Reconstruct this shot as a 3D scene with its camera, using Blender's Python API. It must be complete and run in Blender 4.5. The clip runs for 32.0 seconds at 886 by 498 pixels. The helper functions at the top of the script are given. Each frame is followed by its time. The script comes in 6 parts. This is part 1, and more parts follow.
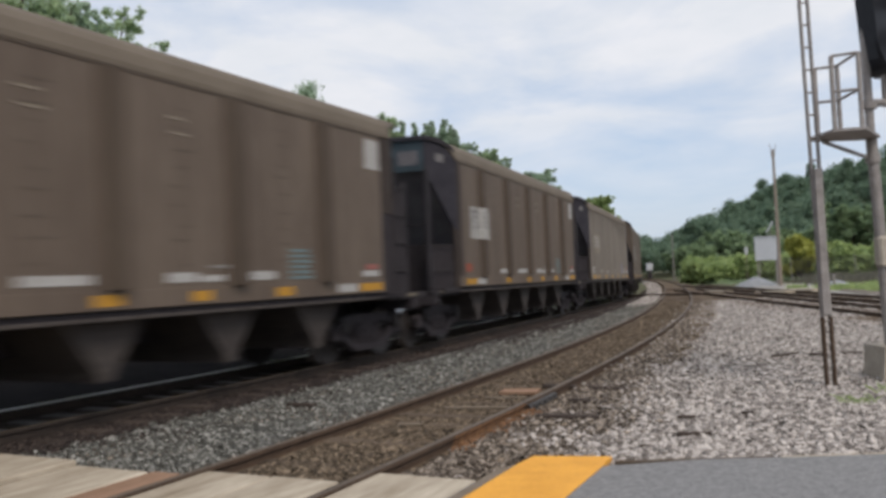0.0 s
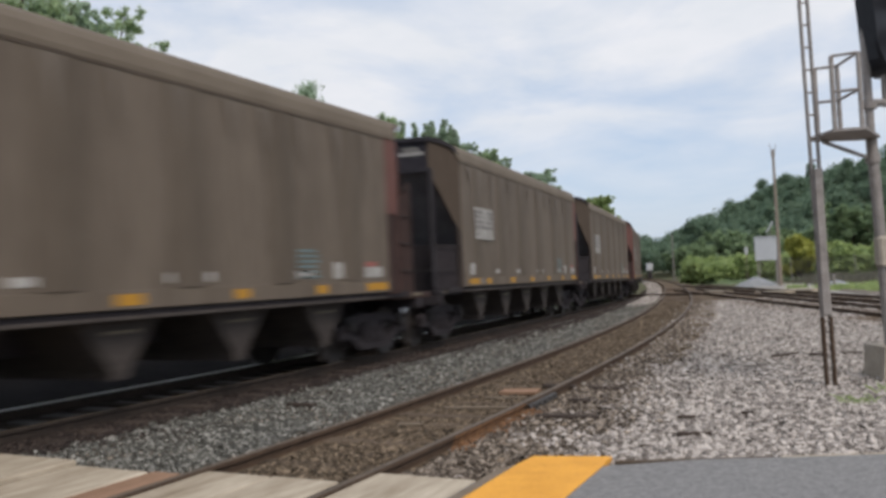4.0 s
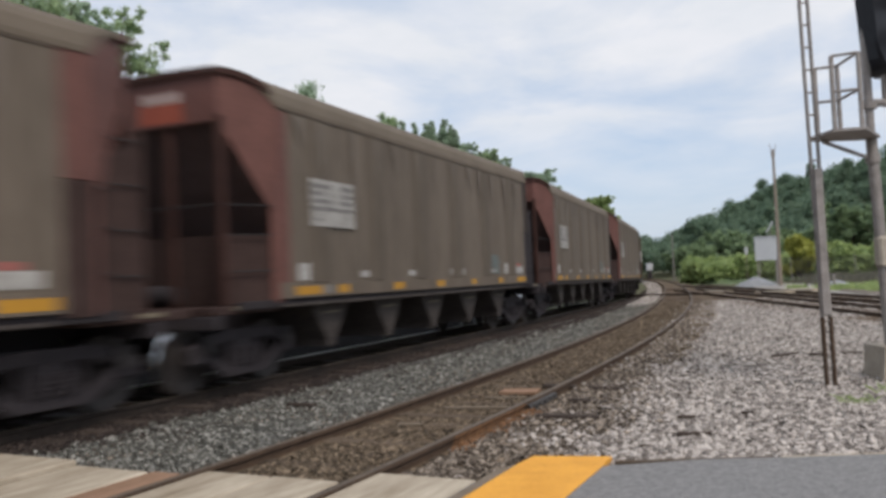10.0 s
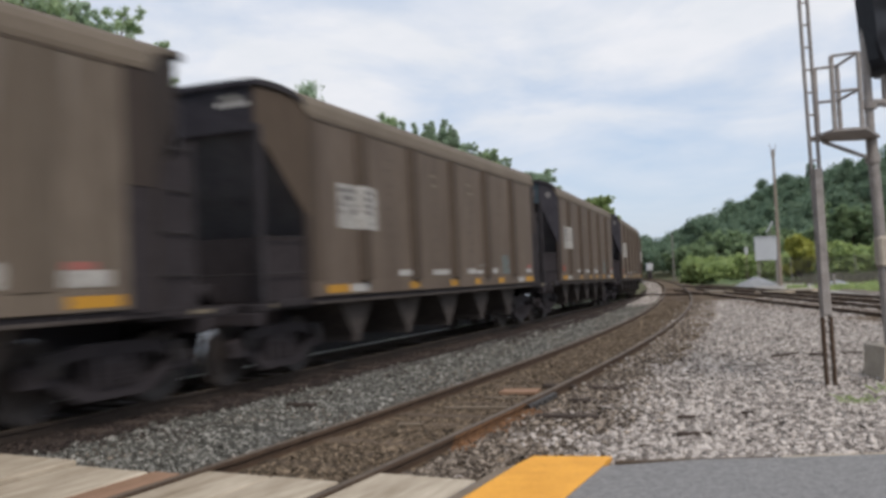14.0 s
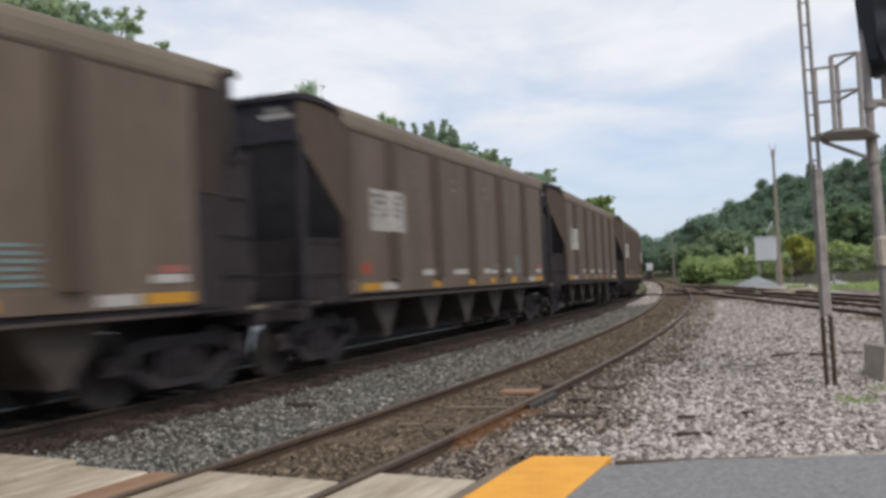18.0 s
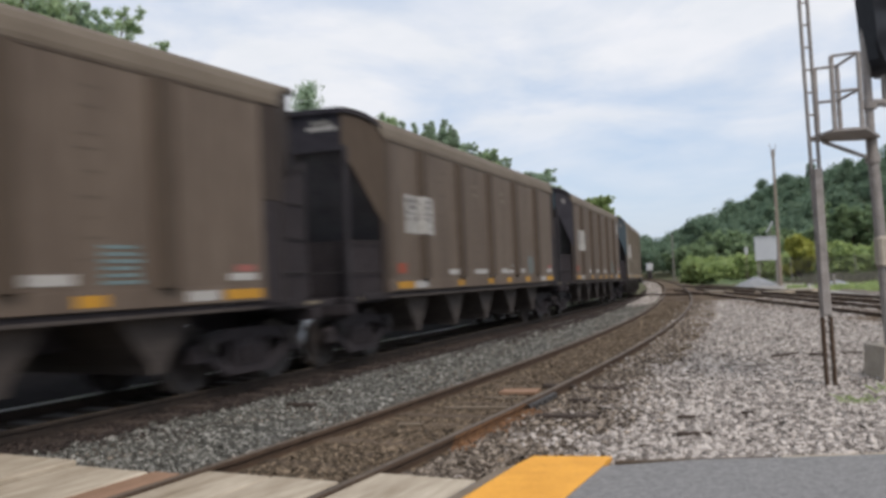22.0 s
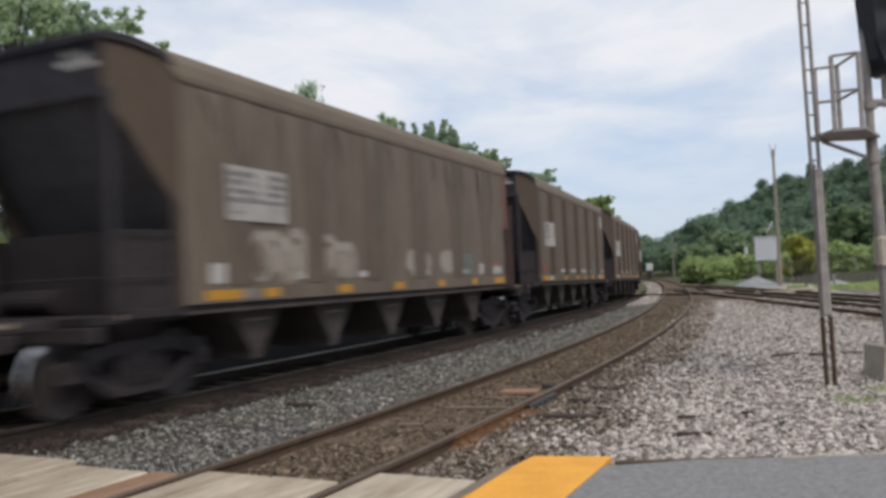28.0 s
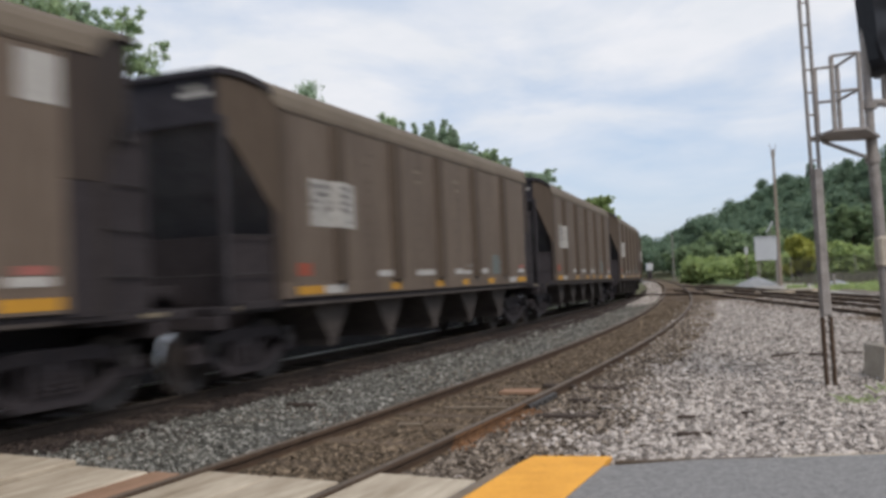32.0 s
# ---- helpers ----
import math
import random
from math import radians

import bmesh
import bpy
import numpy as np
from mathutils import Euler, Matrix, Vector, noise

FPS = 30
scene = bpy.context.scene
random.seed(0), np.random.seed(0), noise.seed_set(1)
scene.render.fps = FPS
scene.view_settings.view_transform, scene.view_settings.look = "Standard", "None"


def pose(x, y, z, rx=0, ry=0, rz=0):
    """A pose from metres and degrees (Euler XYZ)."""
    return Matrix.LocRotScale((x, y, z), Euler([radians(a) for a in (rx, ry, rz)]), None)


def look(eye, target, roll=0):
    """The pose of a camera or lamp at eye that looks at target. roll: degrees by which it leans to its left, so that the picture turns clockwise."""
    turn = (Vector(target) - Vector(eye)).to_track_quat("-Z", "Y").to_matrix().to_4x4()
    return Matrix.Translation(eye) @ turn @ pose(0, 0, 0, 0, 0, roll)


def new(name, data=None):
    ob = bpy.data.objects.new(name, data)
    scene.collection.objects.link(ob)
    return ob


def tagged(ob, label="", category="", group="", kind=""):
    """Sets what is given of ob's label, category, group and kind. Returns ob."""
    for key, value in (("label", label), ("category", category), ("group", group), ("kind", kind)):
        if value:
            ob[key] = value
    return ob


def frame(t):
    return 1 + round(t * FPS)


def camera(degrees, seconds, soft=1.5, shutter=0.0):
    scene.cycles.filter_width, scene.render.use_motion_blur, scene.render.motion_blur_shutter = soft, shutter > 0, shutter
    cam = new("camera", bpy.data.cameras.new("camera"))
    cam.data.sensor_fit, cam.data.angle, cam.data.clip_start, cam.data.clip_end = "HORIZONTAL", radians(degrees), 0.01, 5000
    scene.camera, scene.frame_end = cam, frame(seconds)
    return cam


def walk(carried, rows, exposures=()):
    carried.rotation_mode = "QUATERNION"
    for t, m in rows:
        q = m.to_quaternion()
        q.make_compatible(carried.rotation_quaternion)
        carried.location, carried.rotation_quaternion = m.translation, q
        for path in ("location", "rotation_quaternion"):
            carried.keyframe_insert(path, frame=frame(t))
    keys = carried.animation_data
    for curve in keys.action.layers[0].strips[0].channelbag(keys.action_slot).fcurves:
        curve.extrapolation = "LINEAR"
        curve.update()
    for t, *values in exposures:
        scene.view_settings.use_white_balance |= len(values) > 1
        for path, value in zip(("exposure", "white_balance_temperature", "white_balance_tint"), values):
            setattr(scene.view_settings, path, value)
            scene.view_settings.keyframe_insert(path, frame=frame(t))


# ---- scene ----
cam = camera(57.0, 32.0, soft=3.5, shutter=0.8)
EYE = (0.0, 0.0, 1.544)
VIEW = look(EYE, (0.0, 10.0, 1.544 + 0.36413), -2.574)
walk(cam, [(0.0, VIEW), (32.0, VIEW)], [(0.0, 0.0, 6600, 13.5), (8.0, 0.01, 6600, 13.5), (14.0, 0.03, 6600, 13.5), (20.0, 0.09, 6600, 13.5), (25.0, 0.03, 6600, 13.5), (32.0, 0.03, 6600, 13.5)])

# ---- world, sun ----
SUN_EL, SUN_AZ = radians(52), radians(150)
world = bpy.data.worlds.new("world")
scene.world = world
world.use_nodes = True
wn, wl = world.node_tree.nodes, world.node_tree.links
wn.clear()


def wnode(kind, **props):
    nd = wn.new(kind)
    for key, value in props.items():
        nd.inputs[key].default_value = value
    return nd


w_out, w_bg = wn.new("ShaderNodeOutputWorld"), wnode("ShaderNodeBackground", Strength=0.115)
w_sky = wn.new("ShaderNodeTexSky")
w_sky.sky_type, w_sky.sun_disc = "NISHITA", False
w_sky.sun_elevation, w_sky.sun_rotation = SUN_EL, SUN_AZ
w_sky.dust_density, w_sky.ozone_density = 1.5, 1.2
w_co = wn.new("ShaderNodeTexCoord")
w_sep, w_up, w_over = wn.new("ShaderNodeSeparateXYZ"), wn.new("ShaderNodeMath"), wn.new("ShaderNodeVectorMath")
w_up.operation, w_over.operation = "ADD", "DIVIDE"
w_up.inputs[1].default_value = 0.13
w_all = wn.new("ShaderNodeCombineXYZ")
w_map = wn.new("ShaderNodeMapping")
w_map.inputs["Location"].default_value = (1.9, 0.55, 0.2)
w_map.inputs["Rotation"].default_value = (0, 0, 0.10)
w_noise = wnode("ShaderNodeTexNoise", Scale=1.25, Detail=8.0, Roughness=0.56, Distortion=0.35)
w_fine = wnode("ShaderNodeTexNoise", Scale=4.2, Detail=7.0, Roughness=0.6)
w_ramp = wn.new("ShaderNodeValToRGB")
w_ramp.color_ramp.elements[0].position, w_ramp.color_ramp.elements[1].position = 0.30, 0.60
w_cloud = wn.new("ShaderNodeValToRGB")
w_cloud.color_ramp.elements[0].color = (6.5, 6.98, 7.42, 1)
w_cloud.color_ramp.elements[1].color = (7.05, 7.4, 7.78, 1)
w_cloud.color_ramp.elements[0].position, w_cloud.color_ramp.elements[1].position = 0.35, 0.7
w_lift = wn.new("ShaderNodeMixRGB")
w_lift.inputs["Fac"].default_value = 0.62
w_lift.inputs["Color2"].default_value = (5.0, 6.3, 8.0, 1)
w_mix = wn.new("ShaderNodeMixRGB")
wl.new(w_co.outputs["Generated"], w_sep.inputs[0])
wl.new(w_sep.outputs["Z"], w_up.inputs[0])
for axis in ("X", "Y", "Z"):
    wl.new(w_up.outputs[0], w_all.inputs[axis])
wl.new(w_co.outputs["Generated"], w_over.inputs[0])
wl.new(w_all.outputs[0], w_over.inputs[1])
wl.new(w_over.outputs[0], w_map.inputs["Vector"])
wl.new(w_map.outputs["Vector"], w_noise.inputs["Vector"])
wl.new(w_map.outputs["Vector"], w_fine.inputs["Vector"])
wl.new(w_noise.outputs["Fac"], w_ramp.inputs["Fac"])
wl.new(w_fine.outputs["Fac"], w_cloud.inputs["Fac"])
# thinner cloud low over the hills
w_low, w_thin = wn.new("ShaderNodeMapRange"), wn.new("ShaderNodeMath")
w_low.inputs["From Min"].default_value, w_low.inputs["From Max"].default_value = 0.07, 0.21
w_low.inputs["To Min"].default_value, w_low.inputs["To Max"].default_value = 0.25, 1.0
w_thin.operation = "MULTIPLY"
wl.new(w_sep.outputs["Z"], w_low.inputs["Value"])
wl.new(w_ramp.outputs["Color"], w_thin.inputs[0])
wl.new(w_low.outputs[0], w_thin.inputs[1])
wl.new(w_thin.outputs[0], w_mix.inputs["Fac"])
wl.new(w_sky.outputs["Color"], w_lift.inputs["Color1"])
wl.new(w_lift.outputs["Color"], w_mix.inputs["Color1"])
wl.new(w_cloud.outputs["Color"], w_mix.inputs["Color2"])
wl.new(w_mix.outputs["Color"], w_bg.inputs["Color"])
wl.new(w_bg.outputs["Background"], w_out.inputs["Surface"])

sun = new("sun", bpy.data.lights.new("sun", "SUN"))
sun.data.energy, sun.data.angle, sun.data.color = 2.08, radians(26), (1.0, 0.93, 0.83)
sun_way = Vector((math.sin(SUN_AZ) * math.cos(SUN_EL), math.cos(SUN_AZ) * math.cos(SUN_EL), math.sin(SUN_EL)))
sun.matrix_world = look(sun_way * 100, (0, 0, 0))


# ---- materials ----
def mat(name, dark, light, rough=0.8, metal=0.0, scale=4.0, fine=40.0, bump=0.2, dist=0.01, random_mix=0.0, stretch=(1, 1, 1), per="object", spec=0.3, turn=0.0, gamma=1.0):
    """Two-colour surface with broad stains, fine grain and bump."""
    m = bpy.data.materials.new(name)
    m.use_nodes = True
    nd, ln = m.node_tree.nodes, m.node_tree.links
    bsdf = nd["Principled BSDF"]
    co = nd.new("ShaderNodeTexCoord")
    mp = nd.new("ShaderNodeMapping")
    if turn:
        mp.vector_type = "TEXTURE"
    mp.inputs["Scale"].default_value = [1 / v for v in stretch] if turn else stretch
    mp.inputs["Rotation"].default_value = (0, 0, radians(turn))
    ln.new(co.outputs["Object"], mp.inputs["Vector"])
    big, small = nd.new("ShaderNodeTexNoise"), nd.new("ShaderNodeTexNoise")
    for tex, sc, det in ((big, scale, 5.0), (small, fine, 4.0)):
        tex.inputs["Scale"].default_value, tex.inputs["Detail"].default_value = sc, det
        tex.inputs["Roughness"].default_value = 0.62
        ln.new(mp.outputs["Vector"], tex.inputs["Vector"])
    add = nd.new("ShaderNodeMath")
    add.operation = "MULTIPLY_ADD"
    add.inputs[1].default_value = 0.5
    half = nd.new("ShaderNodeMath")
    half.operation = "MULTIPLY"
    half.inputs[1].default_value = 0.5
    ln.new(small.outputs["Fac"], half.inputs[0])
    ln.new(big.outputs["Fac"], add.inputs[0])
    ln.new(half.outputs[0], add.inputs[2])
    value = add.outputs[0]
    if random_mix:
        info = nd.new("ShaderNodeObjectInfo" if per == "object" else "ShaderNodeNewGeometry")
        rnd = info.outputs["Random" if per == "object" else "Random Per Island"]
        mixv = nd.new("ShaderNodeMix")
        mixv.inputs[0].default_value = random_mix
        ln.new(value, mixv.inputs[2])
        ln.new(rnd, mixv.inputs[3])
        value = mixv.outputs[0]
    if gamma != 1.0:
        power = nd.new("ShaderNodeMath")
        power.operation = "POWER"
        power.inputs[1].default_value = gamma
        ln.new(value, power.inputs[0])
        value = power.outputs[0]
    ramp = nd.new("ShaderNodeValToRGB")
    lo, hi = (0.33, 0.67) if not random_mix else (0.15, 0.85)
    ramp.color_ramp.elements[0].position, ramp.color_ramp.elements[1].position = lo, hi
    ramp.color_ramp.elements[0].color, ramp.color_ramp.elements[1].color = (*dark, 1), (*light, 1)
    ln.new(value, ramp.inputs["Fac"])
    ln.new(ramp.outputs["Color"], bsdf.inputs["Base Color"])
    bsdf.inputs["Roughness"].default_value, bsdf.inputs["Metallic"].default_value = rough, metal
    bsdf.inputs["Specular IOR Level"].default_value = spec
    if bump:
        bp = nd.new("ShaderNodeBump")
        bp.inputs["Strength"].default_value, bp.inputs["Distance"].default_value = bump, dist
        ln.new(small.outputs["Fac"], bp.inputs["Height"])
        ln.new(bp.outputs["Normal"], bsdf.inputs["Normal"])
    return m


STREAK = (1, 1, 0.12)
M_SIDE = mat("weathered_grey_brown_paint", (0.080, 0.058, 0.044), (0.158, 0.122, 0.094), 0.62, scale=1.6, fine=16, bump=0.05, stretch=STREAK)
M_SIDE2 = mat("dusty_taupe_paint", (0.084, 0.065, 0.049), (0.178, 0.144, 0.112), 0.62, scale=1.3, fine=14, bump=0.05, stretch=STREAK)
M_FADE = mat("faded_pale_paint", (0.118, 0.098, 0.080), (0.236, 0.203, 0.168), 0.66, scale=1.2, fine=14, bump=0.05, stretch=STREAK)
M_PALE = mat("bleached_tan_paint", (0.128, 0.108, 0.080), (0.255, 0.222, 0.172), 0.66, scale=1.2, fine=9, bump=0.05, stretch=(1, 1, 0.4))
# Tan ribs darker than their side: rib shading put into the colour.
M_PALERIB = mat("shaded_tan_rib", (0.080, 0.066, 0.049), (0.135, 0.112, 0.086), 0.7, scale=2, fine=20, bump=0.05, stretch=STREAK)
M_SCRAWL = mat("dull_white_spray_paint", (0.22, 0.20, 0.17), (0.34, 0.31, 0.27), 0.7, scale=4, fine=20, bump=0.0)
M_FADE2 = mat("old_pale_spray_paint", (0.165, 0.138, 0.105), (0.30, 0.26, 0.205), 0.7, scale=4, fine=20, bump=0.0)
# Rib shading, and shade with dirt on corner sheets, put into a darker paint.
M_RIB = mat("shaded_grimy_paint", (0.054, 0.038, 0.027), (0.090, 0.067, 0.049), 0.7, scale=2, fine=20, bump=0.05, stretch=STREAK)
M_SEAM = mat("streaked_seam_paint", (0.069, 0.053, 0.039), (0.121, 0.095, 0.073), 0.66, scale=1.6, fine=14, bump=0.05, stretch=STREAK)
M_ROOF = mat("dusty_roof_paint", (0.105, 0.083, 0.062), (0.165, 0.136, 0.104), 0.75, scale=1.5, fine=20, bump=0.05)
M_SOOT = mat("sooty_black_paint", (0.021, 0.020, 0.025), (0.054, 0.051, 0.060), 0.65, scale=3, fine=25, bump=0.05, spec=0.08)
M_POST = mat("dark_end_post", (0.024, 0.022, 0.025), (0.058, 0.054, 0.059), 0.65, scale=3, fine=25, bump=0.05, spec=0.08)
M_REAR = mat("dark_brown_paint", (0.024, 0.021, 0.023), (0.048, 0.042, 0.045), 0.7, scale=3, fine=25, bump=0.05, spec=0.08)
# Slope sheets coloured lighter to lift the deep shade of the end recesses.
M_SLOPE = mat("lifted_slope_sheet", (0.090, 0.084, 0.092), (0.18, 0.17, 0.18), 0.75, scale=2, fine=18, bump=0.05)
M_SLOPER = mat("lifted_red_slope_sheet", (0.075, 0.048, 0.044), (0.135, 0.088, 0.082), 0.75, scale=2, fine=18, bump=0.05)
M_SILLD = mat("dark_sill_paint", (0.018, 0.016, 0.018), (0.050, 0.044, 0.046), 0.65, scale=2, fine=18, bump=0.05, spec=0.08)
M_REARW = mat("dark_corner_paint", (0.036, 0.029, 0.026), (0.066, 0.053, 0.047), 0.7, scale=2, fine=20, bump=0.05, stretch=STREAK, spec=0.08)
M_RUNG = mat("grimy_grab_iron", (0.024, 0.022, 0.023), (0.055, 0.051, 0.052), 0.65, scale=5, fine=30, bump=0.05, spec=0.08)
M_DARK = mat("dark_running_gear", (0.026, 0.023, 0.026), (0.060, 0.052, 0.055), 0.65, scale=4, fine=30, bump=0.1, spec=0.08)
M_RED = mat("oxide_red_paint", (0.092, 0.040, 0.033), (0.172, 0.076, 0.062), 0.62, scale=2, fine=20, bump=0.05)
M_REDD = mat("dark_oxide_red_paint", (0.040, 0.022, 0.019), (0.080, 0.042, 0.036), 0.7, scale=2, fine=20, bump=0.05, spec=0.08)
M_REDD2 = mat("darker_oxide_red_paint", (0.034, 0.022, 0.020), (0.070, 0.045, 0.040), 0.7, scale=2, fine=20, bump=0.05, spec=0.08)
M_TEAL = mat("grimy_blue_grey_paint", (0.026, 0.040, 0.050), (0.056, 0.082, 0.098), 0.62, scale=2, fine=20, bump=0.05)
M_HEADB = mat("worn_blue_paint", (0.034, 0.098, 0.165), (0.075, 0.19, 0.30), 0.6, scale=1.5, fine=12, bump=0.05)
M_BLUES = mat("blue_decal", (0.10, 0.15, 0.155), (0.17, 0.24, 0.25), 0.6, bump=0.0)
M_HEADG = mat("faded_blue_paint", (0.028, 0.068, 0.090), (0.058, 0.125, 0.155), 0.6, scale=2, fine=20, bump=0.05)
M_ORNG = mat("orange_red_panel_paint", (0.22, 0.050, 0.030), (0.34, 0.085, 0.048), 0.6, scale=2, fine=20, bump=0.0)
M_WHITE = mat("chalky_white_stencil", (0.29, 0.28, 0.265), (0.46, 0.45, 0.43), 0.7, scale=3, fine=25, bump=0.0)
M_PANEL = mat("dusty_white_block", (0.24, 0.23, 0.21), (0.42, 0.41, 0.39), 0.75, scale=3, fine=12, bump=0.0)
M_BLUEBAR = mat("pale_blue_white_paint", (0.20, 0.26, 0.30), (0.34, 0.40, 0.44), 0.7, scale=3, fine=12, bump=0.0)
M_REDMARK = mat("faded_red_mark", (0.22, 0.075, 0.065), (0.36, 0.14, 0.12), 0.7, scale=5, fine=20, bump=0.0)
M_DUST = mat("pale_dust_streak", (0.118, 0.098, 0.080), (0.195, 0.165, 0.138), 0.75, scale=2, fine=14, bump=0.0, stretch=STREAK)
M_PINK = mat("faded_pink_white_paint", (0.30, 0.22, 0.20), (0.46, 0.36, 0.33), 0.7, scale=3, fine=12, bump=0.0)
M_TREAD = mat("polished_wheel_tread", (0.46, 0.46, 0.47), (0.62, 0.62, 0.63), 0.2, 1.0, scale=5, fine=40, bump=0.02)
M_TANBAR = mat("pale_tan_flange", (0.11, 0.092, 0.066), (0.19, 0.16, 0.115), 0.75, scale=3, fine=20, bump=0.05)
M_SMEAR = mat("broad_dark_band", (0.074, 0.057, 0.042), (0.140, 0.112, 0.086), 0.66, scale=1.3, fine=14, bump=0.05, stretch=STREAK)
M_GREYB = mat("grey_stencil_bar", (0.16, 0.15, 0.14), (0.24, 0.23, 0.21), 0.7, bump=0.0)
M_LETTER = mat("worn_grey_lettering", (0.105, 0.098, 0.098), (0.19, 0.18, 0.178), 0.7, bump=0.0)
M_YEL = mat("yellow_reflective_strip", (0.36, 0.18, 0.025), (0.52, 0.27, 0.03), 0.5, scale=3, fine=25, bump=0.0)
M_VIOLET = mat("faded_violet_lettering", (0.12, 0.11, 0.20), (0.22, 0.21, 0.34), 0.6, bump=0.0)
M_WHEEL = mat("wheel_steel", (0.032, 0.028, 0.028), (0.066, 0.056, 0.052), 0.6, 0.1, scale=4, fine=25, bump=0.05)
M_HOPPER = mat("dusty_hopper_sheet", (0.042, 0.036, 0.035), (0.090, 0.077, 0.069), 0.7, scale=2, fine=15, bump=0.05, spec=0.08)
M_RAIL = mat("rusty_rail_web", (0.050, 0.032, 0.022), (0.105, 0.068, 0.045), 0.85, scale=5, fine=45, bump=0.2)
M_RAILD = mat("oily_dark_rail", (0.022, 0.016, 0.013), (0.055, 0.040, 0.031), 0.8, scale=5, fine=45, bump=0.2)
M_RAILTOP = mat("dull_rail_head", (0.074, 0.058, 0.045), (0.145, 0.116, 0.090), 0.6, 0.0, scale=3, fine=30, bump=0.02)
# Far rail's polished head: its sky reflection is partly put into this pale colour.
M_BRIGHT = mat("glinting_rail_head", (0.52, 0.52, 0.53), (0.66, 0.66, 0.67), 0.4, 0.4, scale=3, fine=30, bump=0.02)
M_RUST = mat("orange_rust", (0.070, 0.042, 0.026), (0.26, 0.128, 0.058), 0.9, scale=9, fine=34, bump=0.5)
M_JOINT = mat("dark_joint_steel", (0.026, 0.024, 0.023), (0.066, 0.062, 0.060), 0.6, 0.0, scale=9, fine=60, bump=0.1)
M_TIE = mat("weathered_tie_timber", (0.036, 0.025, 0.017), (0.150, 0.110, 0.077), 0.92, scale=2, fine=16, bump=0.5, random_mix=0.3, stretch=(1, 7, 7))
M_TIED = mat("oily_dark_tie", (0.030, 0.022, 0.018), (0.070, 0.052, 0.042), 0.9, scale=3, fine=30, bump=0.4, random_mix=0.35, stretch=(1, 6, 6))
M_PLANK = mat("brown_plank_timber", (0.19, 0.110, 0.068), (0.34, 0.215, 0.145), 0.9, scale=3, fine=24, bump=0.3, stretch=(3.5, 0.25, 3.5), turn=-26.5)
M_GROUND = mat("stony_ground", (0.20, 0.186, 0.168), (0.36, 0.34, 0.315), 0.95, scale=0.8, fine=16, bump=0.7, dist=0.03)
M_BROWNBED = mat("brown_track_bed", (0.052, 0.036, 0.023), (0.168, 0.120, 0.078), 0.95, scale=2.2, fine=15, bump=0.8, dist=0.03)
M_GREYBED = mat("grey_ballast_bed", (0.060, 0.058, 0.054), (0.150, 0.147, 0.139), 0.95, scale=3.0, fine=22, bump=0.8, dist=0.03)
M_DARKBED = mat("dark_track_bed", (0.026, 0.021, 0.020), (0.058, 0.047, 0.043), 0.95, scale=2.0, fine=22, bump=0.8, dist=0.03, spec=0.02)
# Ballast under the train, coloured lighter than the bank to lift its deep shade.
M_UNDER = mat("lifted_ballast_bed", (0.150, 0.142, 0.142), (0.235, 0.225, 0.225), 0.95, scale=2.0, fine=22, bump=0.8, dist=0.03, spec=0.02)
M_STONE = mat("pale_ballast_stone", (0.130, 0.112, 0.100), (0.57, 0.52, 0.478), 0.9, scale=6, fine=50, bump=0.2, random_mix=0.85, per="island", gamma=1.1)
M_STONEG = mat("grey_ballast_stone", (0.070, 0.069, 0.060), (0.385, 0.378, 0.345), 0.9, scale=6, fine=50, bump=0.2, random_mix=0.85, per="island", gamma=2.2)
M_STONEB = mat("brown_ballast_stone", (0.052, 0.039, 0.026), (0.265, 0.203, 0.142), 0.92, scale=6, fine=50, bump=0.2, random_mix=0.8, per="island", gamma=1.7)
M_STONEM = mat("brown_stained_stone", (0.064, 0.049, 0.037), (0.38, 0.32, 0.262), 0.9, scale=5, fine=50, bump=0.2, random_mix=0.8, per="island", gamma=1.8)
M_STONED = mat("brake_dusted_stone", (0.024, 0.018, 0.016), (0.092, 0.070, 0.059), 0.92, scale=6, fine=50, bump=0.2, random_mix=0.8, per="island", gamma=1.6)
M_ASPH = mat("worn_asphalt", (0.105, 0.104, 0.107), (0.30, 0.296, 0.291), 0.9, scale=22, fine=75, bump=0.8, dist=0.008)
M_CONC = mat("worn_concrete", (0.21, 0.165, 0.113), (0.53, 0.465, 0.37), 0.88, scale=1.1, fine=5.5, bump=0.2, stretch=(1.7, 0.3, 1), turn=-26.5)
M_CONCD = mat("stained_concrete", (0.27, 0.235, 0.19), (0.47, 0.42, 0.35), 0.9, scale=3, fine=30, bump=0.3)
M_YPAINT = mat("yellow_road_paint", (0.60, 0.27, 0.034), (0.86, 0.42, 0.062), 0.7, scale=2.5, fine=60, bump=0.25, dist=0.004)
M_GALV = mat("dull_galvanised_steel", (0.20, 0.180, 0.168), (0.36, 0.33, 0.31), 0.6, 0.25, scale=5, fine=30, bump=0.05)
M_BLACKP = mat("black_signal_paint", (0.012, 0.013, 0.017), (0.026, 0.028, 0.034), 0.45, scale=3, fine=20, bump=0.02)
M_CABINET = mat("pale_grey_cabinet_paint", (0.42, 0.44, 0.46), (0.54, 0.56, 0.58), 0.5, scale=1.0, fine=10, bump=0.02)
M_POLE = mat("weathered_pole_timber", (0.19, 0.155, 0.125), (0.33, 0.28, 0.23), 0.9, scale=2, fine=20, bump=0.3, stretch=(6, 6, 0.4))
